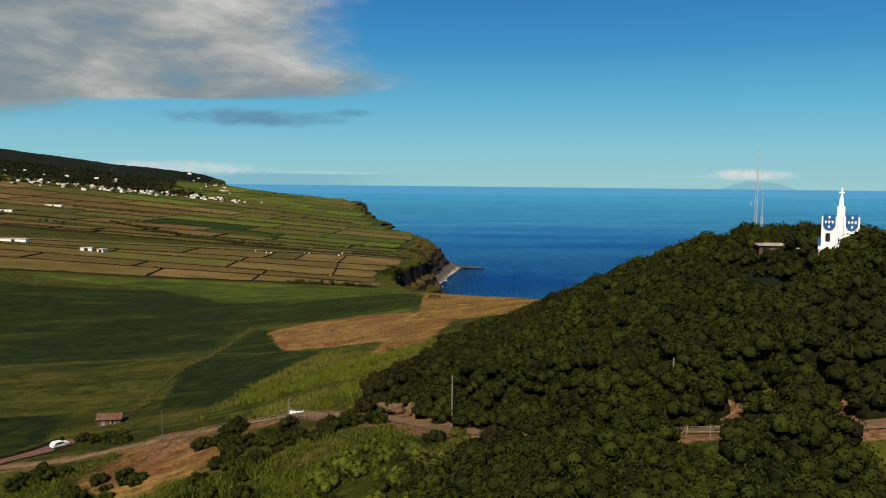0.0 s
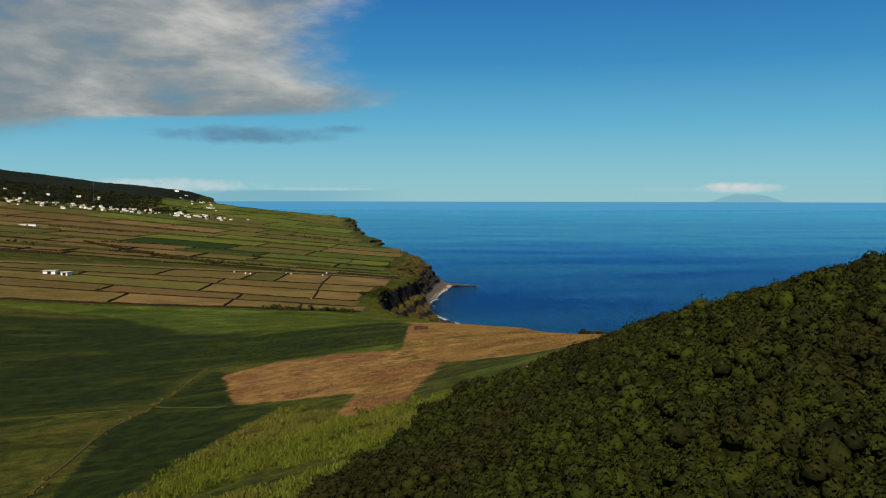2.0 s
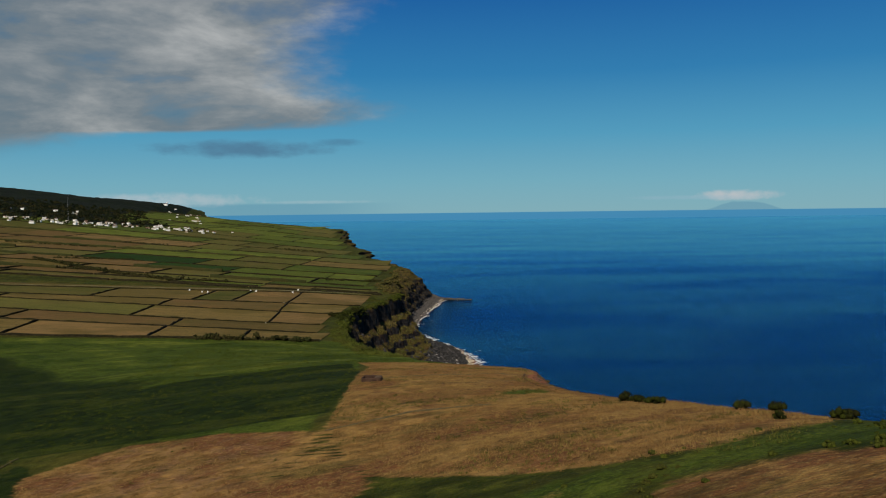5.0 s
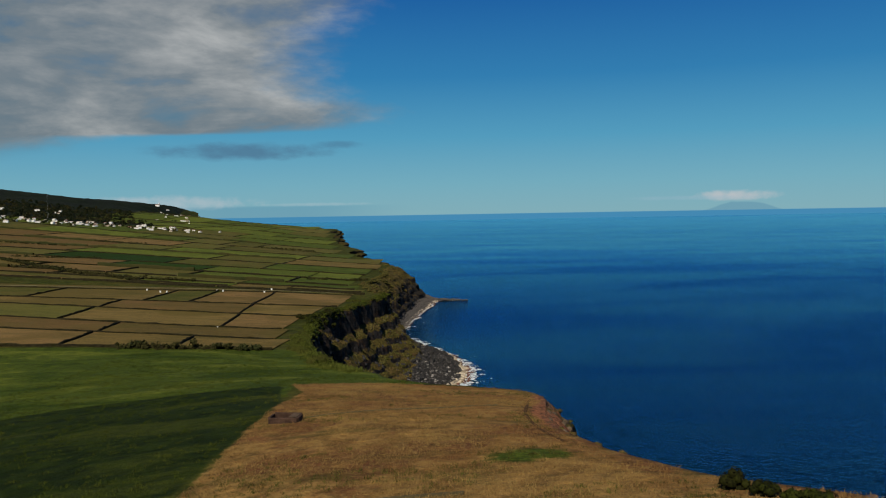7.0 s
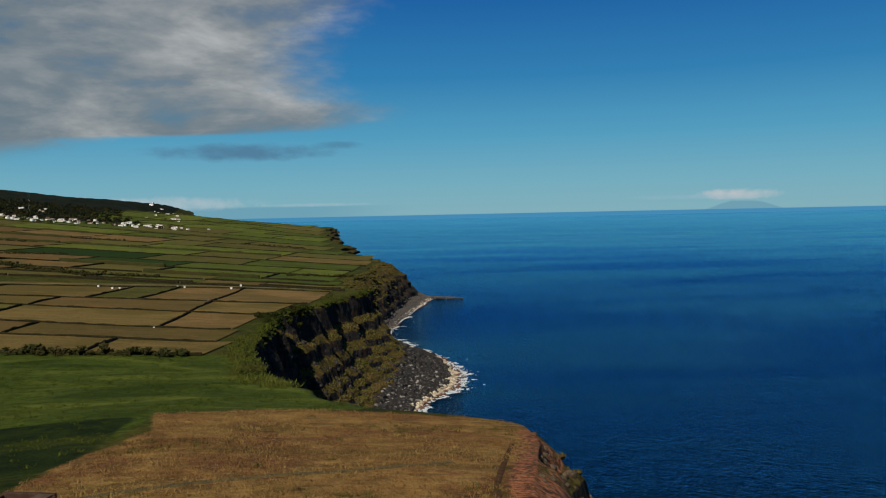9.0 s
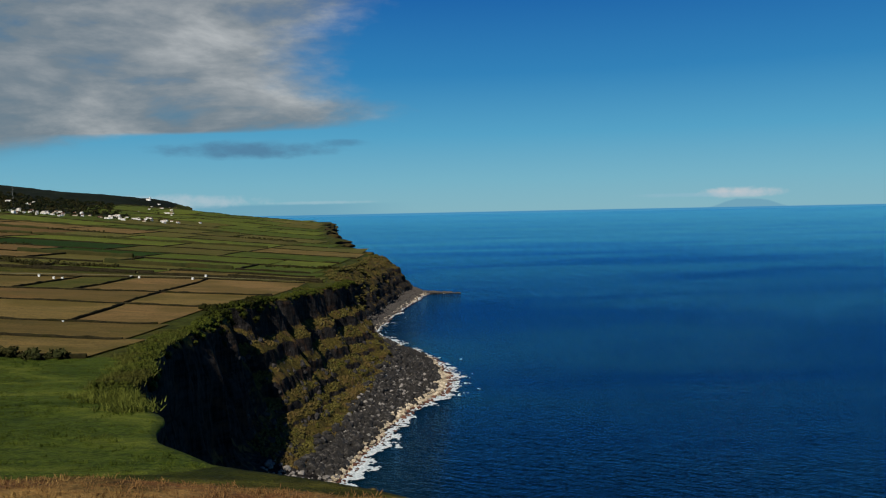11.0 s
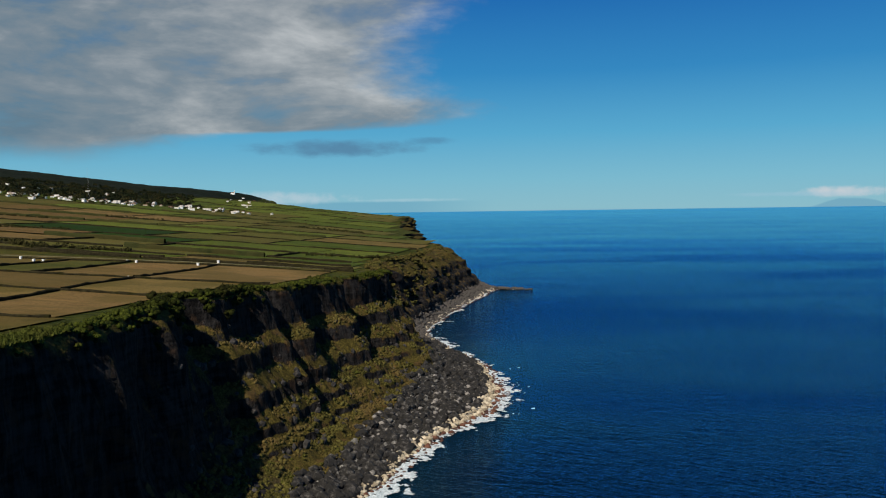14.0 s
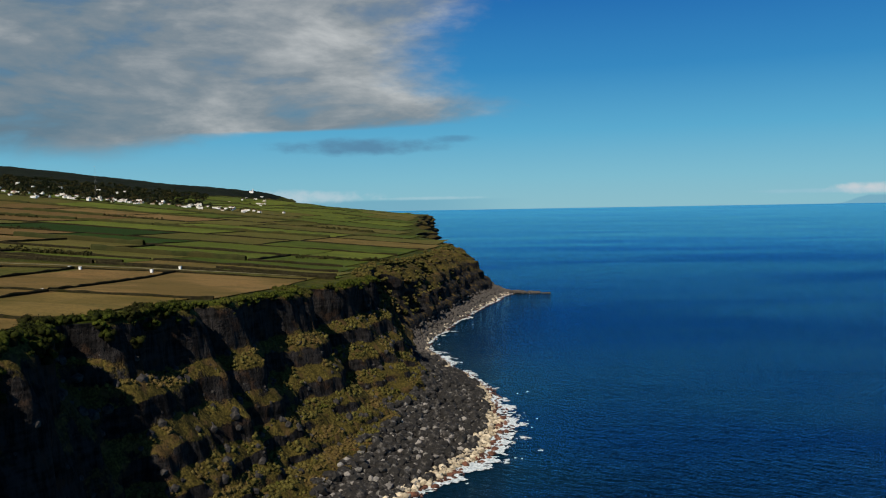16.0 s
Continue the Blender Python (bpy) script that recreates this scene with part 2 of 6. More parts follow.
    k.put(i["Normal"], k.bump(k.math("ADD", crag, k.math("ADD", n2, k.math("MULTIPLY", n3, 0.5))), 0.75, 0.9))
    return m


def sea_mat():
    m, k, i = material("sea")
    pos = k.where()
    swell = k.noise(k.scaled(pos, 0.010, 0.028, 1), 1.0, 3, 0.5, 0.6)
    turned = k.add("ShaderNodeVectorRotate", rotation_type="Z_AXIS")
    k.put(turned.inputs["Vector"], pos), k.put(turned.inputs["Angle"], 0.42)
    chop = k.noise(k.scaled(turned.outputs[0], 0.13, 0.42, 1), 1.0, 5, 0.62, 0.4)
    ripple = k.noise(k.scaled(turned.outputs[0], 0.5, 1.1, 1), 1.0, 3, 0.6)
    drift = k.noise(k.scaled(pos, 0.0016, 0.0050, 1), 1.0, 5, 0.62, 0.6)
    deep = k.mix(k.span(drift, 0.38, 0.62), (0.00003, 0.0005, 0.0040), (0.00005, 0.0012, 0.0080))
    deep = k.mix(k.attr("shoal"), deep, (0.0010, 0.010, 0.017))
    height = k.math("ADD", k.math("MULTIPLY", swell, 1.1), k.math("ADD", k.math("MULTIPLY", chop, 0.85), k.math("MULTIPLY", ripple, 0.38)))
    off = k.add("ShaderNodeSeparateXYZ")
    k.put(off.inputs[0], pos)
    # relief fades with y so the far sea mirrors the pale low sky
    calm = k.span(off.outputs[1], 500, 3000, 1.0, 0.13)
    rough = k.bump(height, k.math("MULTIPLY", k.span(drift, 0.36, 0.62, 0.72, 0.52), calm), 1.2)
    level = k.add("ShaderNodeCombineXYZ")
    level.inputs[2].default_value = 1.0
    k.put(rough.node.inputs["Normal"], level.outputs[0])
    body_, gloss, fres = k.add("ShaderNodeBsdfDiffuse"), k.add("ShaderNodeBsdfGlossy"), k.add("ShaderNodeFresnel")
    k.put(body_.inputs["Color"], deep)
    sheen_and_haze = k.mix(k.span(drift, 0.32, 0.68), (0.16, 0.49, 1.0), (0.36, 0.73, 1.0))
    # reflection tint lightened with distance, putting far haze into the colour
    sheen_and_haze = k.mix(k.span(off.outputs[1], 700, 3000), sheen_and_haze, k.mix(k.span(drift, 0.34, 0.62), (0.28, 0.66, 1.0), (0.44, 0.84, 1.0)))
    k.put(gloss.inputs["Color"], sheen_and_haze), k.put(gloss.inputs["Roughness"], 0.07), k.put(gloss.inputs["Normal"], rough)
    fres.inputs["IOR"].default_value = 1.33
    k.put(fres.inputs["Normal"], rough)
    both = k.add("ShaderNodeMixShader")
    k.put(both.inputs[0], k.math("POWER", fres.outputs[0], 1.35)), k.put(both.inputs[1], body_.outputs[0]), k.put(both.inputs[2], gloss.outputs[0])
    out = [n for n in k.t.nodes if n.bl_idname == "ShaderNodeOutputMaterial"][0]
    k.put(out.inputs[0], both.outputs[0])
    return m


def leaf_mat(name, dark, light, dry=(0.045, 0.036, 0.010), turn=0.5):
    """Foliage: each leaf spray its own tone, clumps and whole stands drifting towards a drier tint."""
    m, k, i = material(name)
    pos = k.where()
    isl = k.add("ShaderNodeNewGeometry").outputs["Random Per Island"]
    fine = k.noise(pos, 3.6, 4, 0.65)
    f = k.math("ADD", k.math("MULTIPLY", k.noise(pos, 0.16, 4), 0.34), k.math("ADD", k.math("MULTIPLY", fine, 0.46), k.math("MULTIPLY", isl, 0.20)))
    col = k.mix(k.span(f, 0.33, 0.66), dark, light)
    col = k.mix(k.math("MULTIPLY", k.span(k.noise(pos, 0.035, 4), 0.46, 0.60), turn), col, dry)
    k.put(i["Base Color"], col), k.put(i["Roughness"], 0.8), k.put(i["Specular IOR Level"], 0.08)
    k.put(i["Normal"], k.bump(fine, 0.5, 0.22))
    return m


def crop_mat(name, dark, light, tint, rows=0.5):
    """A field: mottled, with faint bands from mowing."""
    m, k, i = material(name)
    pos = k.where()
    n1, n2, n3 = k.noise(pos, 0.02, 4), k.noise(k.scaled(pos, 0.05, 0.25, 0.2), 1.0, 5), k.noise(pos, 0.9, 5, 0.65)
    f = k.math("ADD", k.math("MULTIPLY", n2, rows * 0.6), k.math("ADD", k.math("MULTIPLY", n3, 1 - rows), k.math("MULTIPLY", k.noise(pos, 0.14, 5, 0.68), rows * 0.4)))
    f = k.math("ADD", f, k.math("MULTIPLY_ADD", k.chance(), 0.24, -0.12))
    col = k.mix(k.span(f, 0.38, 0.62), dark, light)
    col = k.mix(k.math("MULTIPLY", k.span(n1, 0.44, 0.58), 0.8), col, tint)
    col = k.mix(k.span(n3, 0.5, 0.30, 0.0, 0.5), col, k.mix(1.0, col, (0.4, 0.45, 0.4), "MULTIPLY"))
    patch = k.noise(k.scaled(pos, 0.035, 0.09, 0.1), 1.0, 6, 0.7, 0.6)
    col = k.mix(k.span(patch, 0.50, 0.36, 0.0, 0.55), col, k.mix(1.0, col, (0.50, 0.62, 0.45), "MULTIPLY"))
    col = k.mix(k.span(patch, 0.54, 0.68, 0.0, 0.45), col, k.mix(1.0, col, (1.45, 1.30, 1.20), "MULTIPLY"))
    k.put(i["Base Color"], col), k.put(i["Roughness"], 0.95), k.put(i["Specular IOR Level"], 0.08)
    k.put(i["Normal"], k.bump(n3, 0.5, 0.3))
    return m


GROUND, SEA = ground_mat(), sea_mat()
LEAF = leaf_mat("leaf", (0.0046, 0.0064, 0.0007), (0.030, 0.037, 0.0034), (0.013, 0.0115, 0.0026), 0.7)
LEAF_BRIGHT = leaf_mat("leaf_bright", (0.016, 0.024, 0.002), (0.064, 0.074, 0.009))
REED = leaf_mat("reed", (0.034, 0.044, 0.006), (0.105, 0.118, 0.020))
LEDGE_LEAF = leaf_mat("ledge_leaf", (0.030, 0.027, 0.006), (0.112, 0.098, 0.025), (0.118, 0.070, 0.029))
LEDGE_BUSH = leaf_mat("ledge_bush", (0.024, 0.026, 0.004), (0.092, 0.094, 0.016), (0.090, 0.066, 0.020))
# near-black bush cores: the shade inside the foliage, put into the colour
HEART_SHADE = rough_mat("heart_shade", (0.0045, 0.0050, 0.0014), (0.0130, 0.0135, 0.0036), 0.8, spec=0.05)
BARK = rough_mat("bark", (0.05, 0.04, 0.03), (0.13, 0.11, 0.09), 0.4)
CROP = {
    "straw": crop_mat("straw", (0.085, 0.060, 0.017), (0.150, 0.105, 0.032), (0.090, 0.068, 0.016)),
    "tan": crop_mat("tan", (0.105, 0.064, 0.021), (0.165, 0.106, 0.038), (0.100, 0.070, 0.020)),
    "olive": crop_mat("olive", (0.052, 0.054, 0.008), (0.100, 0.092, 0.020), (0.090, 0.074, 0.018)),
    "green": crop_mat("green", (0.040, 0.058, 0.006), (0.102, 0.120, 0.016), (0.066, 0.084, 0.010)),
    "dark": crop_mat("dark", (0.009, 0.024, 0.002), (0.020, 0.042, 0.003), (0.013, 0.030, 0.002)),
}
HEDGE = leaf_mat("hedge", (0.010, 0.014, 0.003), (0.040, 0.042, 0.012))
STONE = rough_mat("stone", (0.006, 0.0052, 0.0028), (0.034, 0.029, 0.014), 1.2, 0.95, 0.6, 0.2, spec=0.05, stain=(0.014, 0.014, 0.003))
BOULDER = rough_mat("boulder", (0.014, 0.013, 0.012), (0.230, 0.212, 0.195), 2.0, 0.85, 0.6, 0.2, per=0.4)
CAPE_ROCK = rough_mat("cape_rock", (0.010, 0.0095, 0.009), (0.075, 0.066, 0.058), 2.0, 0.85, 0.6, 0.2, per=0.3)
GREY_BOULDER = rough_mat("grey_boulder", (0.10, 0.095, 0.088), (0.36, 0.34, 0.31), 1.6, 0.85, 0.5, 0.15, per=0.35)
PALE_BOULDER = rough_mat("pale_boulder", (0.22, 0.18, 0.12), (0.58, 0.50, 0.37), 1.6, 0.85, 0.5, 0.15, per=0.3)
RED_BOULDER = rough_mat("red_boulder", (0.035, 0.014, 0.009), (0.14, 0.060, 0.036), 1.5, 0.6, 0.5, 0.15, per=0.3)
FOAM = rough_mat("foam", (0.22, 0.30, 0.34), (0.80, 0.84, 0.85), 0.9, 0.6, 0.3, 0.1)
WHITE = rough_mat("white_paint", (0.66, 0.65, 0.62), (0.82, 0.82, 0.80), 2.5, 0.6, 0.1, 0.02, stain=(0.55, 0.53, 0.48))
BLUE = rough_mat("blue_paint", (0.010, 0.065, 0.20), (0.015, 0.10, 0.28), 1.0, 0.5, 0.1, 0.02)
# near-black, also stands in for the shade inside doorways and arches
DARK = rough_mat("dark_opening", (0.006, 0.006, 0.007), (0.016, 0.016, 0.018), 0.5, 0.4, 0.0)
STEEL = rough_mat("steel", (0.30, 0.31, 0.32), (0.52, 0.53, 0.54), 0.6, 0.45, 0.1, 0.01, metal=0.6)
GALV = rough_mat("galvanised", (0.26, 0.28, 0.30), (0.44, 0.46, 0.48), 0.6, 0.5, 0.1, 0.01)
TIMBER = rough_mat("timber", (0.10, 0.085, 0.07), (0.24, 0.21, 0.18), 0.5, 0.9, 0.4, 0.02)
TILE = rough_mat("roof_tile", (0.075, 0.034, 0.020), (0.16, 0.075, 0.045), 0.7, 0.85, 0.5, 0.05, per=0.2, stain=(0.10, 0.07, 0.05))
PLASTER = rough_mat("plaster", (0.045, 0.028, 0.017), (0.105, 0.068, 0.042), 0.8, 0.9, 0.4, 0.03)
DIRT = rough_mat("dirt_road", (0.085, 0.050, 0.024), (0.185, 0.120, 0.064), 2.2, 0.95, 0.5, 0.12, stain=(0.070, 0.060, 0.020))
ASPHALT = rough_mat("red_track", (0.085, 0.040, 0.032), (0.145, 0.072, 0.058), 2.0, 0.9, 0.3, 0.03)
GLASS = rough_mat("car_glass", (0.01, 0.012, 0.015), (0.02, 0.022, 0.025), 0.5, 0.08, 0.0, spec=0.6)
TYRE = rough_mat("tyre", (0.012, 0.012, 0.012), (0.03, 0.03, 0.03), 0.2, 0.9)
CAR_PAINT = rough_mat("car_paint", (0.70, 0.70, 0.69), (0.80, 0.80, 0.79), 1.0, 0.25, 0.0, spec=0.5)


# ---- helpers for meshes ----
def smooth(a, b, v):
    t = np.clip((np.asarray(v, float) - a) / (b - a), 0, 1)
    return t * t * (3 - 2 * t)


def lattice(ix, iy, seed):
    n = (ix.astype(np.int64) * 374761393 + iy.astype(np.int64) * 668265263 + seed * 1274126177) & 0xFFFFFFFF
    n = ((n ^ (n >> 13)) * 1274126177) & 0xFFFFFFFF
    return ((n ^ (n >> 16)) & 0xFFFF) / 65535.0


def grain(x, y, size, seed=0, octaves=3):
    """Smooth noise about 0, -1 to 1, at that size in metres."""
    x, y = np.broadcast_arrays(np.asarray(x, float) / size, np.asarray(y, float) / size)
    out, amp, tot = np.zeros(x.shape), 1.0, 0.0
    for o in range(octaves):
        ix, iy = np.floor(x), np.floor(y)
        u, v = x - ix, y - iy
        u, v = u * u * (3 - 2 * u), v * v * (3 - 2 * v)
        s = seed + 17 * o
        a, b, c, d = lattice(ix, iy, s), lattice(ix + 1, iy, s), lattice(ix, iy + 1, s), lattice(ix + 1, iy + 1, s)
        out += amp * ((a * (1 - u) + b * u) * (1 - v) + (c * (1 - u) + d * u) * v)
        tot += amp
        x, y, amp = x * 2 + 3.1, y * 2 + 7.7, amp * 0.5
    return 2 * out / tot - 1


def mesh_of(name, verts, faces, mats, flat_shade=True, index=None, layers=None, normals=None):
    me = bpy.data.meshes.new(name)
    verts = np.asarray(verts, np.float32)
    faces = np.asarray(faces, np.int32)
    me.vertices.add(len(verts))
    me.vertices.foreach_set("co", verts.ravel())
    me.loops.add(faces.size)
    me.loops.foreach_set("vertex_index", faces.ravel())
    me.polygons.add(len(faces))
    me.polygons.foreach_set("loop_start", np.arange(0, faces.size, faces.shape[1], dtype=np.int32))
    me.polygons.foreach_set("use_smooth", np.full(len(faces), not flat_shade))
    for m in mats:
        me.materials.append(m)
    if index is not None:
        me.polygons.foreach_set("material_index", np.asarray(index, np.int32))
    for key, values in (layers or {}).items():
        me.attributes.new(key, "FLOAT", "POINT").data.foreach_set("value", np.asarray(values, np.float32).ravel())
    me.update(calc_edges=True)
    if normals is not None:
        me.normals_split_custom_set_from_vertices(normals / (np.linalg.norm(normals, axis=1)[:, None] + 1e-9))
    return me


def grid_faces(rows, cols):
    i = np.arange(rows * cols).reshape(rows, cols)
    return np.stack([i[:-1, :-1], i[:-1, 1:], i[1:, 1:], i[1:, :-1]], -1).reshape(-1, 4)


def part(name, bm, mat, parent, label="", bevel=0.0):
    if bevel:
        bmesh.ops.bevel(bm, geom=bm.edges[:], offset=bevel, segments=1, affect="EDGES")
    me = bpy.data.meshes.new(name)
    bm.to_mesh(me)
    bm.free()
    me.materials.append(mat)
    ob = new(name, me)
    ob.parent = parent
    return tagged(ob, label)


def thing(name, label, category, at, turn=0.0, group="", kind=""):
    ob = new(name)
    ob.matrix_basis = pose(*at, 0, 0, turn)
    return tagged(ob, label, category, group, kind)


def box(bm, x0, x1, y0, y1, z0, z1):
    vs = [bm.verts.new((x, y, z)) for z in (z0, z1) for x, y in ((x0, y0), (x1, y0), (x1, y1), (x0, y1))]
    for f in ((3, 2, 1, 0), (4, 5, 6, 7), (0, 1, 5, 4), (1, 2, 6, 5), (2, 3, 7, 6), (3, 0, 4, 7)):
        bm.faces.new([vs[i] for i in f])
    return bm


def boxes(*dims):
    bm = bmesh.new()
    for d in dims:
        box(bm, *d)
    return bm


def rod(bm, a, b, r0, r1=None, n=6):
    a, b = Vector(a), Vector(b)
    q = (b - a).to_track_quat("Z", "Y")
    rings = []
    for p, r in ((a, r0), (b, r0 if r1 is None else r1)):
        rings.append([bm.verts.new(p + q @ Vector((r * math.cos(t), r * math.sin(t), 0))) for t in (2 * math.pi * i / n for i in range(n))])
    for i in range(n):
        bm.faces.new((rings[0][i], rings[0][(i + 1) % n], rings[1][(i + 1) % n], rings[1][i]))
    bm.faces.new(rings[0][::-1])
    bm.faces.new(rings[1])
    return bm


def slab(outline, y0, y1):
    """A flat shape in x and z, given thickness along y."""
    bm = bmesh.new()
    f = [bm.verts.new((x, y0, z)) for x, z in outline]
    g = [bm.verts.new((x, y1, z)) for x, z in outline]
    bm.faces.new(f)
    bm.faces.new(g[::-1])
    for i in range(len(f)):
        j = (i + 1) % len(f)
        bm.faces.new((f[j], f[i], g[i], g[j]))
    bmesh.ops.recalc_face_normals(bm, faces=bm.faces[:])
    return bm


# ---- the lie of the land ----
TOP_Y = [-400, 0, 100, 200, 262, 286, 300, 306, 312, 326, 341, 362, 401, 414, 423, 432, 445, 463, 479, 496, 508, 520, 555, 591, 640, 684, 710, 780, 831, 850, 880, 960, 1010, 1136, 1300, 1365, 1400, 1500, 1700, 2080, 2500, 2974, 3100, 3300, 3600, 4100, 4950]
TOP_X = [300, 240, 210, 170, 116, 78, 56, 50.5, 47.5, 42.5, 40, 40, 45.5, 44.5, 35, 19, 9, 3, -6, -14, -18, -21, -30, -39, -45, -48, -43, -33, -25, -18, -18, -38, -48, -47, -38, -38, -45, -75, -130, -190, -260, -330, -345, -420, -600, -1000, -1450]
SHORE_Y = [-400, 200, 290, 320, 340, 410, 450, 500, 550, 600, 645, 664, 690, 709, 749, 766, 789, 813, 851, 888, 925, 960, 1012, 1082, 1155, 1260, 1310, 1350, 1450, 1700, 2080, 2500, 2974, 3100, 3336, 3700, 4200, 4950]
SHORE_X = [360, 230, 130, 92, 80, 78, 46, 24, 12, 5, 4, 5, 12, 15, 24, 34, 43, 47, 44, 34, 19, 3, -14, -8, 0, 17, 25, 20, -20, -85, -150, -215, -258, -270, -343, -620, -1000, -1380]
COAST_Y, COAST_Z = [560, 720, 840, 1136, 1365, 2000, 2600, 2974, 3400, 4950], [61, 59, 54, 47, 44, 48, 58, 66, 70, 76]
KNOLLS = [(61.0, 86.5, 113, 119.3, 152, -0.83, 0), (22.8, -4.4, 209.3, 198.3, 384, -1.27, 0), (18.4, 52.3, 296.9, 139.7, 66.5, -1.0, 1), (-8.3, 44.1, 275.7, 59.6, 277, -0.89, 1)]
ROAD = [(-135, 128, 77), (-112, 140, 79), (-88, 150, 81.5), (-70, 149, 84), (-50, 149, 88.7), (-38, 148, 91.5), (-24, 141, 96), (-7, 124, 100.3), (2, 107, 104), (11, 94, 107.5), (23, 84, 111.3), (30, 77.5, 113.6), (37, 72.5, 115.6), (46, 68, 117.6), (70, 62, 120)]


def top_x(y):
    y = np.asarray(y, float)
    bite = 15 * np.exp(-(((y - 824) / 8.0) ** 2)) + 7 * np.exp(-(((y - 742) / 4.0) ** 2)) + 8 * np.exp(-(((y - 690) / 6.0) ** 2)) + 6 * np.exp(-(((y - 872) / 5.0) ** 2))
    return np.interp(y, TOP_Y, TOP_X) + grain(y, 0 * y, 26, 3, 3) * 4.0 * smooth(420, 480, y) + grain(y, 0 * y, 170, 7, 3) * 34 * smooth(1500, 1900, y) + grain(y, 0 * y, 60, 8, 2) * 9 * smooth(960, 1100, y) - bite


def shore_x(y):
    return np.interp(y, SHORE_Y, SHORE_X) + grain(y, 0 * np.asarray(y, float), 18, 5, 3) * 3.0


def road_fit(x, y):
    """How far it is to the road's middle line, and the height of the road there."""
    best, z = np.full(np.shape(x), 1e9), np.zeros(np.shape(x))
    for (ax, ay, az_), (bx, by, bz) in zip(ROAD, ROAD[1:]):
        t = np.clip(((x - ax) * (bx - ax) + (y - ay) * (by - ay)) / ((bx - ax) ** 2 + (by - ay) ** 2), 0, 1)
        d = np.hypot(x - ax - t * (bx - ax), y - ay - t * (by - ay))
        z = np.where(d < best, az_ + t * (bz - az_), z)
        best = np.minimum(best, d)
    return best, z


def land(x, y):
    """Height of the open ground."""
    x, y = np.broadcast_arrays(np.asarray(x, float), np.asarray(y, float))
    inland = np.maximum(0, np.interp(y, TOP_Y, TOP_X) - 20 - x)
    z = np.interp(y, COAST_Y, COAST_Z) + inland * (0.06 * np.clip((y - 300) / 300, 0, 1) + 0.025 * smooth(700, 1100, y) + 0.025 * smooth(1300, 1900, y))
    near = 1 - smooth(560, 1000, y)
    for a, cx, cy, sx, sy, r, bell in KNOLLS:
        c, s = math.cos(r), math.sin(r)
        u, v = ((x - cx) * c + (y - cy) * s) / sx, (-(x - cx) * s + (y - cy) * c) / sy
        z = z + a * near * (np.exp(-0.5 * (u * u + v * v)) if bell else 1 / (1 + u * u + v * v) ** 2)
    z = np.where(y < 400, np.minimum(z, 124) + 5 * np.tanh(np.maximum(z - 124, 0) / 5) - 3.5 * smooth(56, 80, x) * smooth(60, 90, y), z)
    z = z + 80 * smooth(-1150, -1350, x) * smooth(3300, 4300, y) + 6 * smooth(-1500, -2600, x) * smooth(2600, 4300, y)
    z = z + grain(x, y, 260, 9, 4) * 10 * smooth(1500, 2600, y)
    for cx, cy, up in ((-1320, 2600, 11), (-1490, 2620, 9), (-1130, 2450, 5)):
        z = z + up * np.exp(-((x - cx) ** 2 + (y - cy) ** 2) / 7000)
    z = z + grain(x, y, 34, 19, 2) * 5 * smooth(-10, 30, within(FOREST, x, y))
    z = z + grain(x, y, 22, 2, 3) * 0.5 * (1 - smooth(500, 600, y) * 0.5)
    z = z + 2.2 * np.exp(-((x - 50.5) ** 2 + (y - 101.5) ** 2) / 40)
    d, rz = road_fit(x, y)
    k = 1 - smooth(3.0, 9.0, d)
    return z * (1 - k) + rz * k


FOREST = [(-650, 2150), (-770, 2320), (-1120, 3300), (-1230, 4100), (-1400, 4960), (-3900, 4960), (-3900, 1500), (-1250, 1700), (-900, 1900), (-740, 2020)]
CLIFF_PROM = ([0, 0.03, 0.07, 0.15, 0.19, 0.30, 0.5, 0.8, 1], [1, 0.985, 0.945, 0.91, 0.82, 0.68, 0.42, 0.12, 0])
CLIFF_CAPE = ([0, 0.05, 0.22, 0.32, 0.40, 0.44, 0.54, 0.58, 0.70, 0.74, 0.84, 1], [1, 0.97, 0.89, 0.78, 0.72, 0.56, 0.50, 0.35, 0.27, 0.14, 0.09, 0])
CLIFF_FAR = ([0, 0.04, 0.2, 0.3, 0.5, 0.6, 1], [1, 0.96, 0.62, 0.52, 0.22, 0.16, 0])
CLIFF_STEEP = ([0, 0.03, 0.07, 0.15, 0.22, 0.34, 0.55, 1], [1, 0.95, 0.72, 0.40, 0.24, 0.16, 0.08, 0])
CLIFF_STEPS = ([0, 0.02, 0.055, 0.13, 0.155, 0.235, 0.255, 0.33, 0.35, 0.42, 0.44, 0.52, 0.535, 0.62, 0.635, 0.74, 1], [1, 0.97, 0.74, 0.66, 0.55, 0.45, 0.36, 0.29, 0.235, 0.185, 0.14, 0.12, 0.09, 0.075, 0.055, 0.04, 0])


def foot_s(y):
    """How far down the face its growth reaches before the boulders begin."""
    return 0.48 + 0.17 * (1 - smooth(715, 790, y))


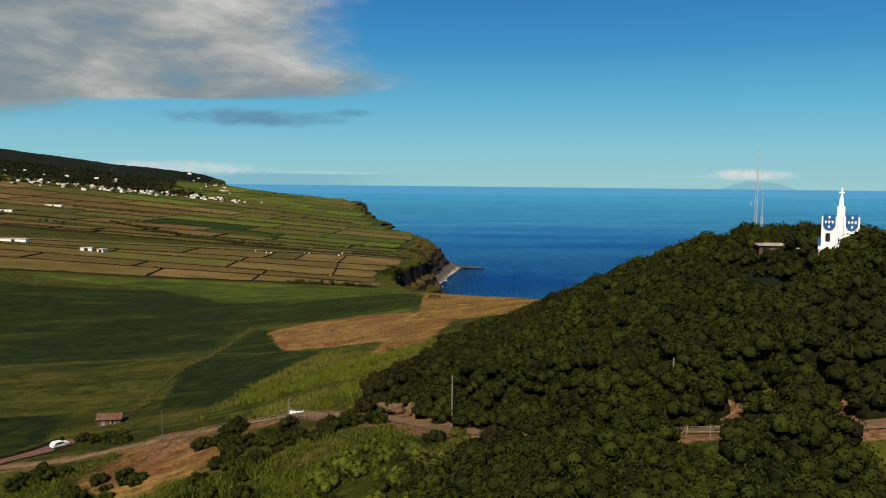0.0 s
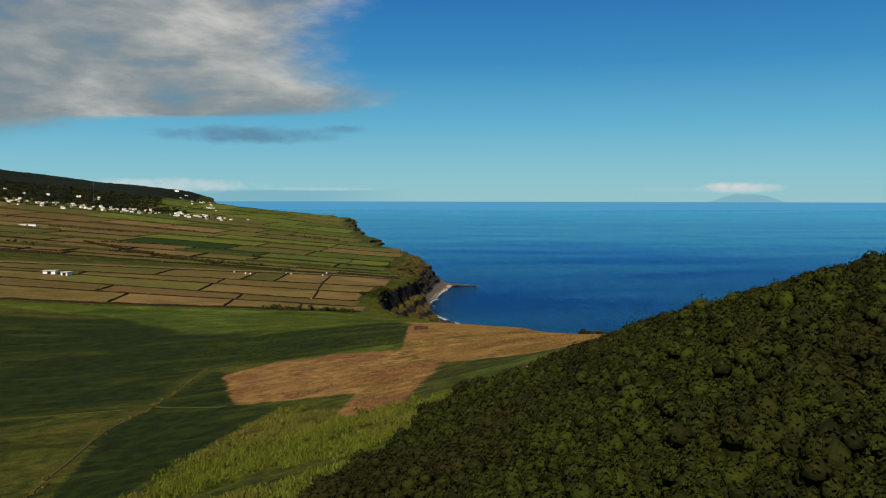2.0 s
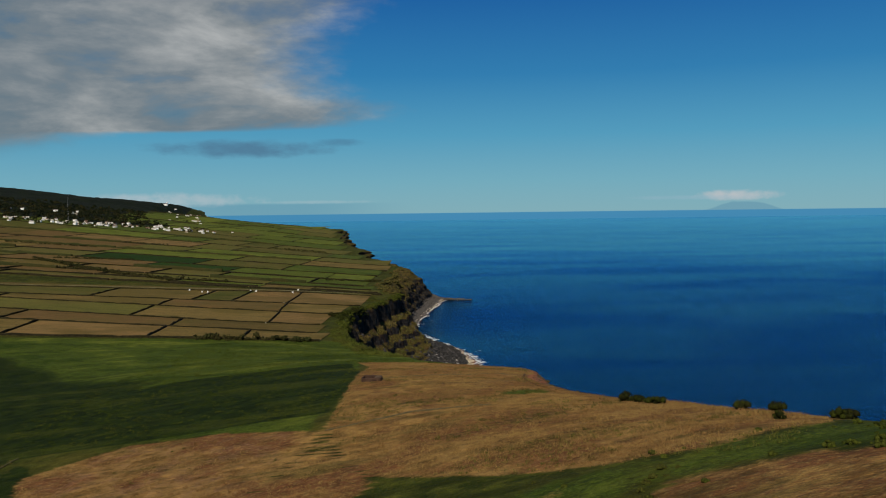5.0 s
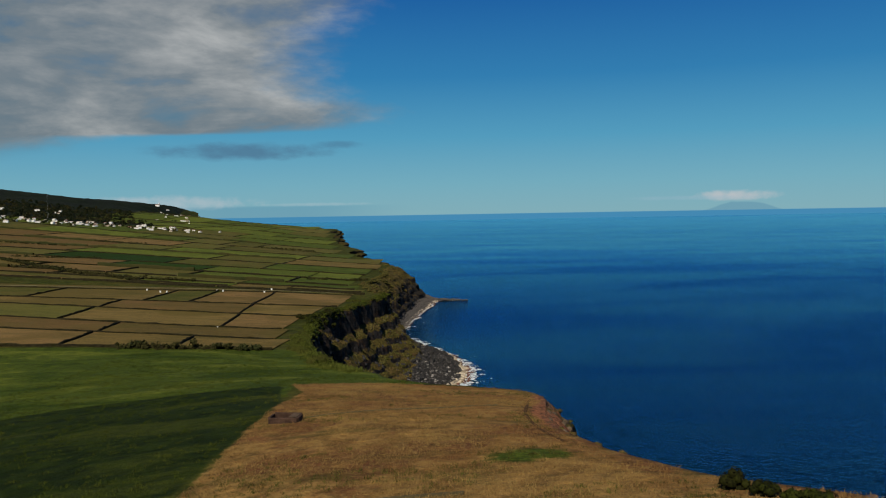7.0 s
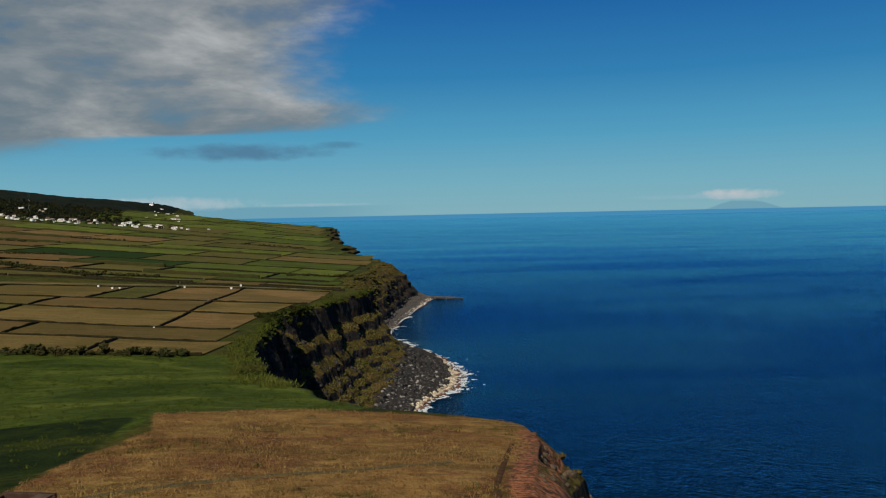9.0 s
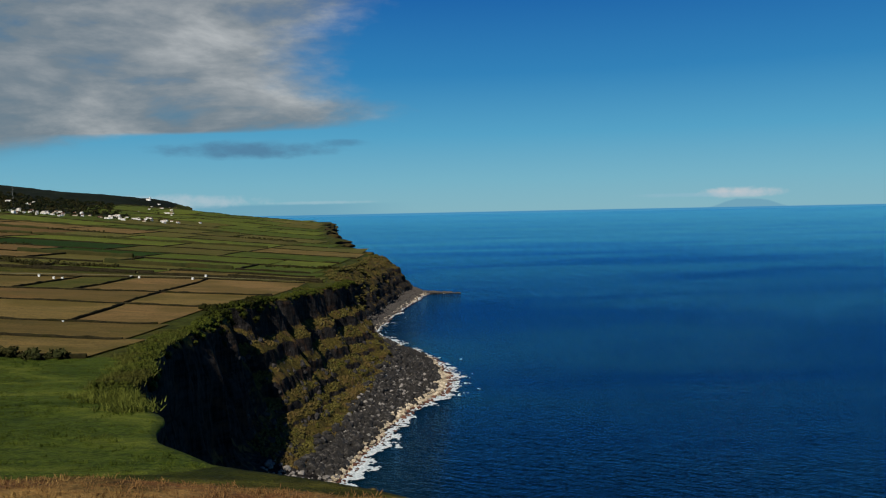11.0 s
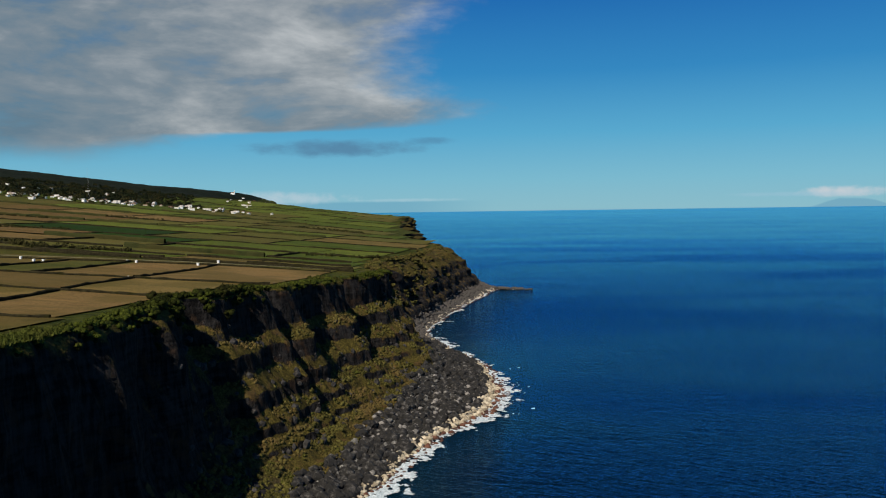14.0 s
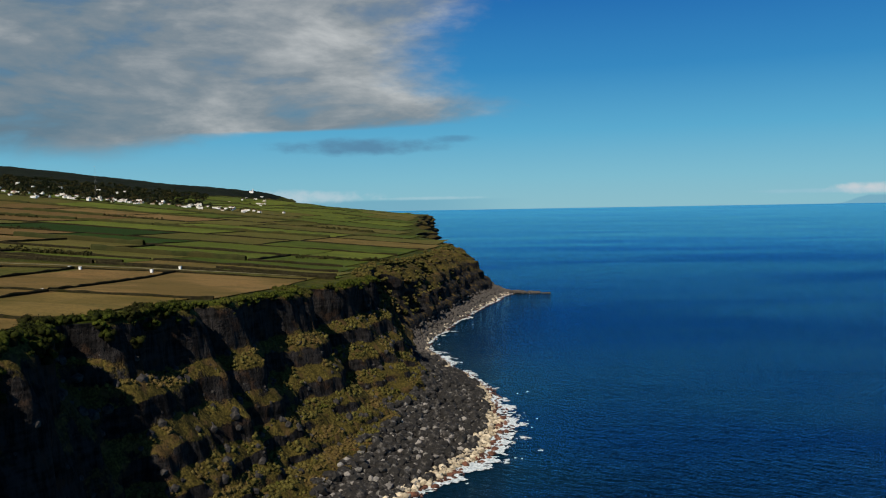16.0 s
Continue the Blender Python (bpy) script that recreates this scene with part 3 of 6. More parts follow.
def cliff(y, s):
    """The face from the brink (s 0) to the water (s 1): x and z."""
    a, b = top_x(y), shore_x(y)
    x = a + (b - a) * s
    warp = (grain(y, s * 40, 46, 21, 2) * 0.060 + grain(y, 0 * s, 13, 23, 2) * 0.028) * smooth(0.02, 0.12, s) * (1 - smooth(0.55, 0.72, s)) + grain(y, s * 50, 7, 31, 2) * 0.010 * smooth(0.0, 0.06, s) * (1 - smooth(0.5, 0.7, s))
    t = np.clip(s + warp, 0, 1)
    steps = smooth(655, 700, y) * (1 - smooth(950, 1010, y))
    cape, prom, far = smooth(960, 1020, y), 1 - smooth(425, 470, y), smooth(1400, 1560, y)
    f = np.interp(t, *CLIFF_STEPS) * steps + (np.interp(t, *CLIFF_STEEP) * (1 - cape - prom) + np.interp(t, *CLIFF_PROM) * prom + (np.interp(t, *CLIFF_CAPE) * (1 - far) + np.interp(t, *CLIFF_FAR) * far) * cape) * (1 - steps)
    z = f * land(a, y) + grain(y, s * 70, 6, 41, 3) * 1.0 * smooth(0.0, 0.05, s) * (1 - smooth(0.5, 0.95, s))
    rugged = (grain(y, z * 0.35, 15, 51, 3) * 6.2 + grain(y, z * 0.3, 3.4, 53, 2) * 2.0) * (1 - smooth(0.4, 0.55, s)) * (1 - cape) * (1 - 0.15 * prom)
    rugged = rugged + (grain(y, z, 24, 55, 3) * 10 + grain(y, z * 1.6, 10, 57, 2) * 4) * cape * (1 - smooth(0.6, 0.8, s)) * (1 + 1.5 * far)
    x = x + rugged * smooth(0.0, 0.06, s)
    return x, z


def ground_z(x, y):
    """Height anywhere on land, brink and face included."""
    x, y = np.broadcast_arrays(np.asarray(x, float), np.asarray(y, float))
    a, b = top_x(y), shore_x(y)
    s = np.clip((x - a) / (b - a), 0, 1)
    return np.where(x <= a, land(x, y), cliff(y, s)[1])


def within(poly, x, y):
    """Signed depth in a polygon: metres, positive inside."""
    x, y = np.broadcast_arrays(np.asarray(x, float), np.asarray(y, float))
    d, inside = np.full(x.shape, 1e9), np.zeros(x.shape, bool)
    for (ax, ay), (bx, by) in zip(poly, poly[1:] + poly[:1]):
        t = np.clip(((x - ax) * (bx - ax) + (y - ay) * (by - ay)) / ((bx - ax) ** 2 + (by - ay) ** 2), 0, 1)
        d = np.minimum(d, np.hypot(x - ax - t * (bx - ax), y - ay - t * (by - ay)))
        if ay != by:
            inside ^= ((ay > y) != (by > y)) & (x < (bx - ax) * (y - ay) / (by - ay) + ax)
    return np.where(inside, d, -d)


PROMONTORY = [(-8, 300), (-9, 360), (-8, 400), (-13, 414), (10, 424), (46, 418), (60, 380), (52, 340), (80, 312), (75, 262), (50, 230), (38, 238), (20, 250), (4, 262)]
BROWN_PLOT = [(-66, 300), (-50, 252), (-18, 242), (-9, 300), (-30, 312), (-52, 316)]
TAN_PLOT = [(-17, 240), (-20, 203), (-6, 202), (-1, 232), (4, 258), (-8, 292)]
DRY_RIGHT = [(58, 214), (48, 200), (34, 193), (24, 190), (16, 200), (22, 214), (40, 230), (60, 224)]
REED_BED = [(-12, 416), (-9, 358), (-12, 300), (-40, 316), (-66, 320), (-82, 318), (-120, 420), (-180, 500), (-300, 540), (-40, 552), (-22, 530), (-2, 500), (20, 470), (30, 440), (12, 424)]
DARK_STRIP = [(-15, 412), (-9, 380), (-9, 352), (-10, 318), (-40, 318), (-76, 318), (-120, 340), (-190, 372), (-150, 378), (-93, 390), (-56, 404)]
DARK_PLOT = [(-72, 314), (-64, 300), (-50, 252), (-36, 238), (-46, 204), (-52, 180), (-66, 186), (-77, 238), (-74, 262)]
FAR_LEFT = [(-79, 264), (-74, 320), (-104, 420), (-170, 492), (-420, 524), (-420, 264)]
MID_LEFT = [(-71, 192), (-78, 262), (-420, 262), (-420, 196)]
NEAR_LEFT = [(-84, 168), (-90, 192), (-200, 196), (-200, 150), (-120, 146), (-98, 152)]
BANK_DRY = [(-66, 132), (-46, 112), (-34, 120), (-30, 136), (-40, 147), (-58, 150)]
GREEN_WEDGE = [(2, 226), (10, 232), (24, 243), (38, 240), (55, 242), (66, 240), (64, 224), (54, 217), (48, 223), (37, 226), (28, 219), (10, 216)]
WEED_BAND = [(12, 275), (25, 280), (36, 285), (54, 302), (55, 309), (35, 290), (25, 285), (13, 281)]
WEED_PATCH = [(26, 318), (32, 316), (38, 319), (39, 324), (32, 326), (27, 323)]
WOOD = [(-16, 136), (-4, 152), (3, 178), (12, 192), (22, 185), (31, 188), (40, 192), (48, 197), (58, 205), (90, 232), (130, 250), (240, 240), (240, 84), (62, 68), (47, 71), (38, 75), (31, 80), (22, 85), (10, 95), (2, 109), (-4, 126)]
LOW_WOOD = [(6, 92), (20, 83), (29, 75), (37, 69.5), (46, 65), (60, 60), (60, 40), (-4, 40), (-2, 84)]


def ground_sheet():
    ys = np.unique(np.round(np.concatenate([np.arange(-80, 60, 7.0), np.arange(60, 460, 2.4), np.arange(460, 660, 1.6), np.arange(660, 900, 1.15), np.arange(900, 1400, 3.5), 1400 * (4950 / 1400) ** np.linspace(0, 1, 150)]), 3))
    d = np.concatenate([np.arange(0, 24, 1.5), np.arange(24, 320, 2.6), 320 * (3600 / 320) ** np.linspace(0, 1, 70)])[::-1]
    s = np.concatenate([np.linspace(0, 0.5, 84)[1:], np.linspace(0.5, 1, 26)[1:]])
    Y = ys[:, None]
    a = top_x(Y)
    X1 = a - d[None, :]
    Z1 = land(X1, Y)
    X2, Z2 = cliff(Y + 0 * s, s[None, :] + 0 * Y)
    X3 = shore_x(Y) + np.array([[8.0, 30.0]])
    Z3 = np.zeros_like(X3) - np.array([[3.0, 9.0]])
    X, Z = np.concatenate([X1, X2, X3], 1), np.concatenate([Z1, Z2, Z3], 1)
    YY = Y + 0 * X
    S = np.concatenate([0 * d, s, [1, 1]])[None, :] + 0 * X

    def zone(*polys, soft=3.0):
        v = np.full(X.shape, -1e9)
        for p in polys:
            v = np.maximum(v, within(p, X, YY))
        return smooth(-soft, soft, v)

    onland = 1 - smooth(0.0, 0.03, S)
    dry = np.maximum(zone(PROMONTORY, BROWN_PLOT, TAN_PLOT, DRY_RIGHT), 0.62 * zone(BANK_DRY, soft=7)) * (1 - 0.75 * np.maximum(zone(GREEN_WEDGE, soft=6), np.maximum(zone(WEED_PATCH, soft=2), 0.7 * zone(WEED_BAND, soft=2.5)))) * onland
    dry = np.maximum(dry, 0.30 * zone(GREEN_WEDGE, soft=9))
    lush = np.maximum(zone(REED_BED, soft=4), np.maximum(0.6 * zone(GREEN_WEDGE, soft=6), np.maximum(0.75 * zone(WEED_PATCH, soft=2), 0.5 * zone(WEED_BAND, soft=2.5)))) * onland
    dark = np.maximum(zone(DARK_STRIP, DARK_PLOT, NEAR_LEFT, soft=2.5), np.maximum(zone(FAR_LEFT, soft=16) * (0.74 + 0.32 * grain(X, YY * 2.2, 34, 65, 2)), zone(MID_LEFT, soft=5) * (0.34 + 0.5 * grain(X, YY * 1.8, 24, 66, 3))))
    dark = np.maximum(dark, 0.95 * zone(REED_BED, soft=4) * (1 - 0.5 * smooth(402, 424, YY) - 0.3 * smooth(425, 480, YY)) * smooth(-40, -120, X + 0.25 * (YY - 400) + 45 * grain(X, YY * 1.4, 48, 67, 3)))
    rd, _ = road_fit(X, YY)
    bare = np.maximum((1 - smooth(2.0, 5.5, rd)) * (1 - 0.45 * smooth(-10, -30, X)), 0.75 * (1 - smooth(0, 9, np.hypot(X + 6, YY - 131))) + 0.8 * (1 - smooth(0, 7, np.hypot(X - 40, YY - 76))))
    bare = np.maximum(bare, 0.42 * zone(BROWN_PLOT, soft=3) + 0.12 * zone(PROMONTORY, soft=6) * onland * (1 - smooth(300, 340, YY)))
    bare = np.maximum(bare, 0.5 * (1 - smooth(4, 12, np.hypot(X + 48, (YY - 142)))))
    bare = np.maximum(bare, 0.75 * (1 - smooth(4, 9, rd)) * smooth(-0.25, 0.25, grain(X, YY, 9, 69, 3)) * smooth(-62, -50, X))
    # ground beneath the hill bushes darkened in place of their shade
    forest_shade = np.maximum(zone(FOREST, soft=12), zone(WOOD, LOW_WOOD, soft=2) * smooth(4, 10, rd))
    face = smooth(0.0, 0.02, S) * (1 - smooth(0.95, 1, S))
    steps = smooth(655, 700, YY) * (1 - smooth(950, 1010, YY))
    cape = smooth(960, 1020, YY)
    # bay face painted near-black for its shade; cape's lower face is bare rock
    shade_and_rock = face * np.maximum((1 - steps) * smooth(425, 470, YY) * (1 - cape) * smooth(0.03, 0.10, S), cape * smooth(0.36, 0.50, S + 0.10 * grain(YY, X, 22, 63, 3)))
    talus = smooth(-0.04, 0.04, S - foot_s(YY) + 0.04 * grain(YY, X, 14, 61, 2)) * steps + np.where(YY > 900, smooth(0.80, 0.88, S), smooth(0.24, 0.36, S)) * (1 - steps)
    talus = talus * (1 - np.exp(-(((YY - 776) / 12) ** 2 + ((S - 0.48) / 0.10) ** 2)))
    scar = 1.1 * smooth(-0.005, 0.01, S) * (1 - smooth(0.04, 0.09, S + 0.05 * grain(YY, S * 60, 6, 73, 2))) * smooth(320, 335, YY) * (1 - smooth(396, 412, YY)) * smooth(-0.6, 0.0, grain(YY, S * 90, 12, 71, 2))
    inner = top_x(YY) - X + 1.2 * grain(YY, X, 5, 75, 2)
    scar = np.maximum(scar, 1.0 * smooth(-1.5, -0.5, inner) * (1 - smooth(1.8, 3.0, inner)) * smooth(338, 350, YY) * (1 - smooth(404, 412, YY)) * (S <= 0))
    scar = np.maximum(scar, 0.62 * np.exp(-(((YY - 776) / 12) ** 2 + ((S - 0.48) / 0.10) ** 2)) * (S > 0))
    me = mesh_of("ground", np.stack([X, YY, Z], -1).reshape(-1, 3), grid_faces(*X.shape)[:, ::-1], [GROUND], False, None, dict(dry=dry, lush=lush, dark=dark, bare=bare, cliff=face, talus=talus, shade_and_rock=shade_and_rock, scar=scar, forest_shade=forest_shade))
    tagged(new("ground", me), "grassy volcanic coast with dark terraced sea cliffs", "ground", kind="structure")


ground_sheet()


def sea_sheet():
    ys = np.concatenate([np.arange(-300, 400, 50.0), np.arange(400, 1400, 6.0), 1400 * (4950 / 1400) ** np.linspace(0, 1, 60)])
    xs = np.concatenate([[-3800, -2500, -1600, -1000, -600, -350, -200, -120], np.arange(-80, 140, 4.0), 140 * (6500 / 140) ** np.linspace(0, 1, 26)])
    X, Y = np.meshgrid(xs, ys)
    # far sea bent upwards to bring its edge near the camera's skyline
    Z = 76.0 * np.clip((Y - 1700) / 3250, 0, 1) ** 2.0
    Z = np.where(X < np.interp(Y, SHORE_Y, SHORE_X) - 150, -20, Z)
    off = X - shore_x(Y)
    shoal = (1 - smooth(2, 60 + 25 * grain(X, Y, 40, 81, 2), off)) * (off > -40) * (1 - smooth(1200, 1600, Y))
    me = mesh_of("sea", np.stack([X, Y, Z], -1).reshape(-1, 3), grid_faces(*X.shape), [SEA], False, None, dict(shoal=shoal))
    tagged(new("sea", me), "calm deep blue ocean reaching the horizon", "sea", kind="structure")


sea_sheet()


# ---- plants ----
def crown(seed, leaves, r, h, leaf, core=True, lumps=7):
    """Triangles of one bush: leaf clumps round a few lumps, over a dark heart. Returns vertices and triangles."""
    g = np.random.default_rng(seed)
    c = g.normal(size=(lumps, 3)) * np.array([0.42, 0.42, 0.22]) * np.array([r, r, h]) + np.array([0, 0, h * 0.55])
    size = g.uniform(0.45, 0.72, lumps) * r
    k = g.integers(0, lumps, leaves)
    way_ = g.normal(size=(leaves, 3))
    way_[:, 2] = np.abs(way_[:, 2]) * 0.9 - 0.15
    way_ /= np.linalg.norm(way_, axis=1)[:, None]
    mid = c[k] + way_ * (size[k] * g.uniform(0.75, 1.08, leaves))[:, None] * np.array([1, 1, 0.8])
    mid[:, 2] = np.maximum(mid[:, 2], 0.05)
    nrm = way_ + g.normal(size=(leaves, 3)) * 0.45
    nrm /= np.linalg.norm(nrm, axis=1)[:, None]
    t1 = np.cross(nrm, g.normal(size=(leaves, 3)))
    t1 /= np.linalg.norm(t1, axis=1)[:, None] + 1e-9
    t2 = np.cross(nrm, t1)
    s = g.uniform(0.6, 1.25, leaves)[:, None] * leaf
    pts = np.stack([mid - t1 * s, mid - t2 * s * 0.6 - nrm * s * 0.25, mid + t1 * s, mid + t2 * s * 0.6 - nrm * s * 0.25], 1)
    v = pts.reshape(-1, 3)
    q = np.arange(leaves)[:, None] * 4
    f = np.concatenate([q + [0, 1, 2], q + [0, 2, 3]])
    if core:
        bm = bmesh.new()
        bmesh.ops.create_icosphere(bm, subdivisions=1, radius=1.0)
        iv = np.array([p.co for p in bm.verts])
        jf = np.array([[p.index for p in q_.verts] for q_ in bm.faces])
        bm.free()
        for j in range(0, lumps, 3):
            f = np.concatenate([f, jf + len(v)])
            v = np.concatenate([v, iv * size[j] * 0.66 * g.uniform(0.85, 1.1, (len(iv), 1)) * np.array([1, 1, 0.8]) + c[j]])
    return v, f


def billow(seed, lumps, r, h, leaves, leaf):
    """One bush: small leafy clumps set apart over a low near-black heart that stands in for inner shade, with leaf
    sprays on them. Vertices, triangles, triangles of the heart.
    """
    g = np.random.default_rng(seed)
    bm = bmesh.new()
    bmesh.ops.create_icosphere(bm, subdivisions=1, radius=1.0)
    iv = np.array([p.co for p in bm.verts])
    jf = np.array([[p.index for p in q_.verts] for q_ in bm.faces])
    bm.free()
    jf = jf[iv[jf][:, :, 2].mean(1) > -0.3]
    a = np.arange(lumps) * 2.4 + g.uniform(0, 6)
    rad = np.sqrt((np.arange(lumps) + 0.3) / lumps) * r * g.uniform(0.68, 0.92, lumps)
    c = np.stack([np.cos(a) * rad, np.sin(a) * rad, h * (0.80 - 0.58 * (rad / r) ** 2) + g.uniform(-0.17, 0.17, lumps) * h], 1)
    size = g.uniform(0.34, 0.54, lumps) * r * (6.0 / lumps) ** 0.42
    hearts = 2 if lumps > 4 else 1
    v, f, soft, n = [], [], [], 0
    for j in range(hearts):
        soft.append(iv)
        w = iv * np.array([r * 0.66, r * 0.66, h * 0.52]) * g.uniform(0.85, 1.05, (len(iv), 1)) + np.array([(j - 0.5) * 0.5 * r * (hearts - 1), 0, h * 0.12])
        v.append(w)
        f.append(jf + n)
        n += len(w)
    for j in range(lumps):
        w = iv * (size[j] * g.uniform(0.78, 1.06, (len(iv), 1))) * np.array([1, 1, 0.9]) + c[j]
        v.append(w)
        soft.append(iv)
        f.append(jf + n)
        n += len(w)
    k = g.integers(0, lumps, leaves)
    way_ = g.normal(size=(leaves, 3))
    way_[:, 2] = np.abs(way_[:, 2])
    way_ /= np.linalg.norm(way_, axis=1)[:, None]
    mid = c[k] + way_ * (size[k] * g.uniform(0.90, 1.16, leaves))[:, None]
    lie = way_ + g.normal(size=(leaves, 3)) * 0.3
    t1 = np.cross(lie, g.normal(size=(leaves, 3)))
    t1 /= np.linalg.norm(t1, axis=1)[:, None] + 1e-9
    t2 = np.cross(t1, lie)
    t2 /= np.linalg.norm(t2, axis=1)[:, None] + 1e-9
    s = g.uniform(0.6, 1.3, leaves)[:, None] * leaf
    tri = np.stack([mid - t1 * s, mid + t1 * s * 0.6 - t2 * s * 0.8, mid + t1 * s * 0.5 + t2 * s * 0.8], 1)
    soft.append(np.repeat(way_ + g.normal(size=(leaves, 3)) * 0.22, 3, 0))
    out = (np.cross(tri[:, 1] - tri[:, 0], tri[:, 2] - tri[:, 0]) * way_).sum(1) < 0
    tri[out] = tri[out][:, ::-1]
    v.append(tri.reshape(-1, 3))
    f.append(np.arange(leaves * 3).reshape(-1, 3) + n)
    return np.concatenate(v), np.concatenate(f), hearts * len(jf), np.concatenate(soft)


def strewn(kinds, x, y, z, size, seed, tall=1.0):
    """Many bushes as one mesh: vertices, triangles, and what sets its look: 1 for each triangle of a shade-coloured
    heart, and soft normals.
    """
    g = np.random.default_rng(seed)
    vs, fs, hs, ns, n = [], [], [], [], 0
    for i in range(len(x)):
        v, f, *more = kinds[g.integers(len(kinds))]
        a = g.uniform(0, 6.283)
        ca, sa = math.cos(a) * size[i], math.sin(a) * size[i]
        w = np.stack([v[:, 0] * ca - v[:, 1] * sa + x[i], v[:, 0] * sa + v[:, 1] * ca + y[i], v[:, 2] * size[i] * tall * g.uniform(0.85, 1.15) + z[i]], 1)
        vs.append(w)
        fs.append(f + n)
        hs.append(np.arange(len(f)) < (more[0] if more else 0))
        if more:
            q = more[1]
            ns.append(np.stack([q[:, 0] * math.cos(a) - q[:, 1] * math.sin(a), q[:, 0] * math.sin(a) + q[:, 1] * math.cos(a), q[:, 2]], 1))
        n += len(v)
    return np.concatenate(vs), np.concatenate(fs), (np.concatenate(hs).astype(np.int32), np.concatenate(ns) if ns else None)


def scatter(seed, x0, x1, y0, y1, step, keep):
    """Points on a shaken grid where keep(x, y) is above a throw."""
    g = np.random.default_rng(seed)
    gx, gy = np.meshgrid(np.arange(x0, x1, step), np.arange(y0, y1, step))
    x = gx.ravel() + g.uniform(-0.38, 0.38, gx.size) * step
    y = gy.ravel() + g.uniform(-0.38, 0.38, gx.size) * step
    ok = keep(x, y) > g.uniform(0, 1, x.size)
    return x[ok], y[ok]


BUSH = [billow(100 + i, 13, 2.6, 2.8, 520, 0.16) for i in range(10)]
BUSH_LIGHT = [billow(130 + i, 11, 2.6, 2.7, 240, 0.19) for i in range(8)]
LOW = [crown(400 + i, 26, 1.3, 1.5, 0.42, lumps=4) for i in range(5)]
SHRUB = [billow(450 + i, 7, 1.9, 2.2, 200, 0.15) for i in range(6)]
TUSSOCK = [billow(650 + i, 1, 0.85, 0.5, 20, 0.17) for i in range(6)]
SCRUB = [crown(200 + i, 64, 1.3, 1.35, 0.23, lumps=5) for i in range(6)]


def clear_of_road(x, y, gap=2.9):
    return (road_fit(x, y)[0] > gap).astype(float)


def hilltop_open(x, y):
    """Ground kept free of bushes so the masts, hut and monument stay in the camera's view."""
    return (np.hypot(x - 50, y - 100.5) < 2.7) | (np.hypot(x - 49.5, y - 127) < 2.2) | ((abs(x - 48.6) < 5.2) & (y > 111) & (y < 119))


def woods():
    def keep(x, y):
        w = smooth(-1.0, 2.5, within(WOOD, x, y))
        gap = (road_fit(x, y)[0] < 7.5) & ((x < 11) | ((x > 21.5) & (x < 28)) | (x > 37))
        low = smooth(-1, 3, within(LOW_WOOD, x, y)) * ~gap
        return np.maximum(w, low) * clear_of_road(x, y) * ~hilltop_open(x, y)

    x, y = scatter(1, -25, 112, 42, 268, 2.4, keep)
    seen = (x < 6 + 0.575 * y) & (y > 44)
    x, y = x[seen], y[seen]
    beyond = smooth(122, 148, y) * smooth(34, 52, x) * (1 - smooth(180, 200, y))
    z = land(x, y) - 0.7 - 1.2 * beyond
    g = np.random.default_rng(4)
    size = g.uniform(0.75, 1.35, len(x)) * (1 - 0.22 * beyond) * np.where((abs(x - 43) < 4.6) & (abs(y - 104) < 7.5), 0.58, 1.0) * (1 - 0.28 * smooth(42, 50, x) * smooth(165, 175, y))
    near = (np.hypot(x - 12, y - 105) < 25.5) & (x < 40)
    pick = np.flatnonzero(near)[:300]
    rest = np.setdiff1d(np.arange(len(x)), pick)
    far = (x[rest] > 54) | (y[rest] < 58)
    for kinds, some in ((BUSH, rest[~far]), (BUSH_LIGHT, rest[far])):
        v, f, dress = strewn(kinds, x[some], y[some], z[some], size[some], 8)
        tagged(new("hillside_wood", mesh_of("hillside_wood", v, f, [LEAF, HEART_SHADE], False, dress[0], normals=dress[1])), "dense dark green evergreen scrub covering the hillside", "woodland", kind="stuff")
    x2, y2 = scatter(3, 20, 240, 60, 268, 5.0, lambda a, b: (within(WOOD, a, b) > 1) * (a > 6 + 0.575 * b) * (a < top_x(b) - 2) * 1.0)
    v, f, dress = strewn(LOW, x2, y2, land(x2, y2) - 0.8, g.uniform(1.5, 2.4, len(x2)), 9)
    tagged(new("hillside_wood", mesh_of("hillside_wood", v, f, [LEAF])), "dense dark green evergreen scrub behind the hilltop", "woodland", kind="stuff")
    masters = []
    for j, (v, f, core, soft) in enumerate(BUSH):
        t = thing("tree", "low dark green evergreen tree on the hillside", "tree", (0, 0, -40), group="hillside trees")
        bm = bmesh.new()
        rod(bm, (0, 0, -0.6), (0.1, 0.05, 1.3), 0.16, 0.09)
        rod(bm, (0.1, 0.05, 0.6), (0.8, 0.3, 1.9), 0.08, 0.04)
        rod(bm, (0.05, 0.0, 0.7), (-0.7, -0.4, 1.9), 0.08, 0.04)
        part("trunk", bm, BARK, t)
        c = new("crown", mesh_of("crown", v, f, [LEAF, HEART_SHADE], False, np.arange(len(f)) < core, normals=soft))
        c.parent = t
        masters.append(t)
    used = set()
    for i in pick:
        j = int(g.integers(len(masters)))
        m = pose(x[i], y[i], z[i], 0, 0, g.uniform(0, 360))
        if j in used:
            o = copy_thing(masters[j], m)
        else:
            o = masters[j]
            o.matrix_basis = m
            used.add(j)
        o.scale = (size[i], size[i], size[i] * g.uniform(0.9, 1.15))
    for j in range(len(masters)):
        if j not in used:
            for o in (*masters[j].children, masters[j]):
                bpy.data.objects.remove(o)


woods()


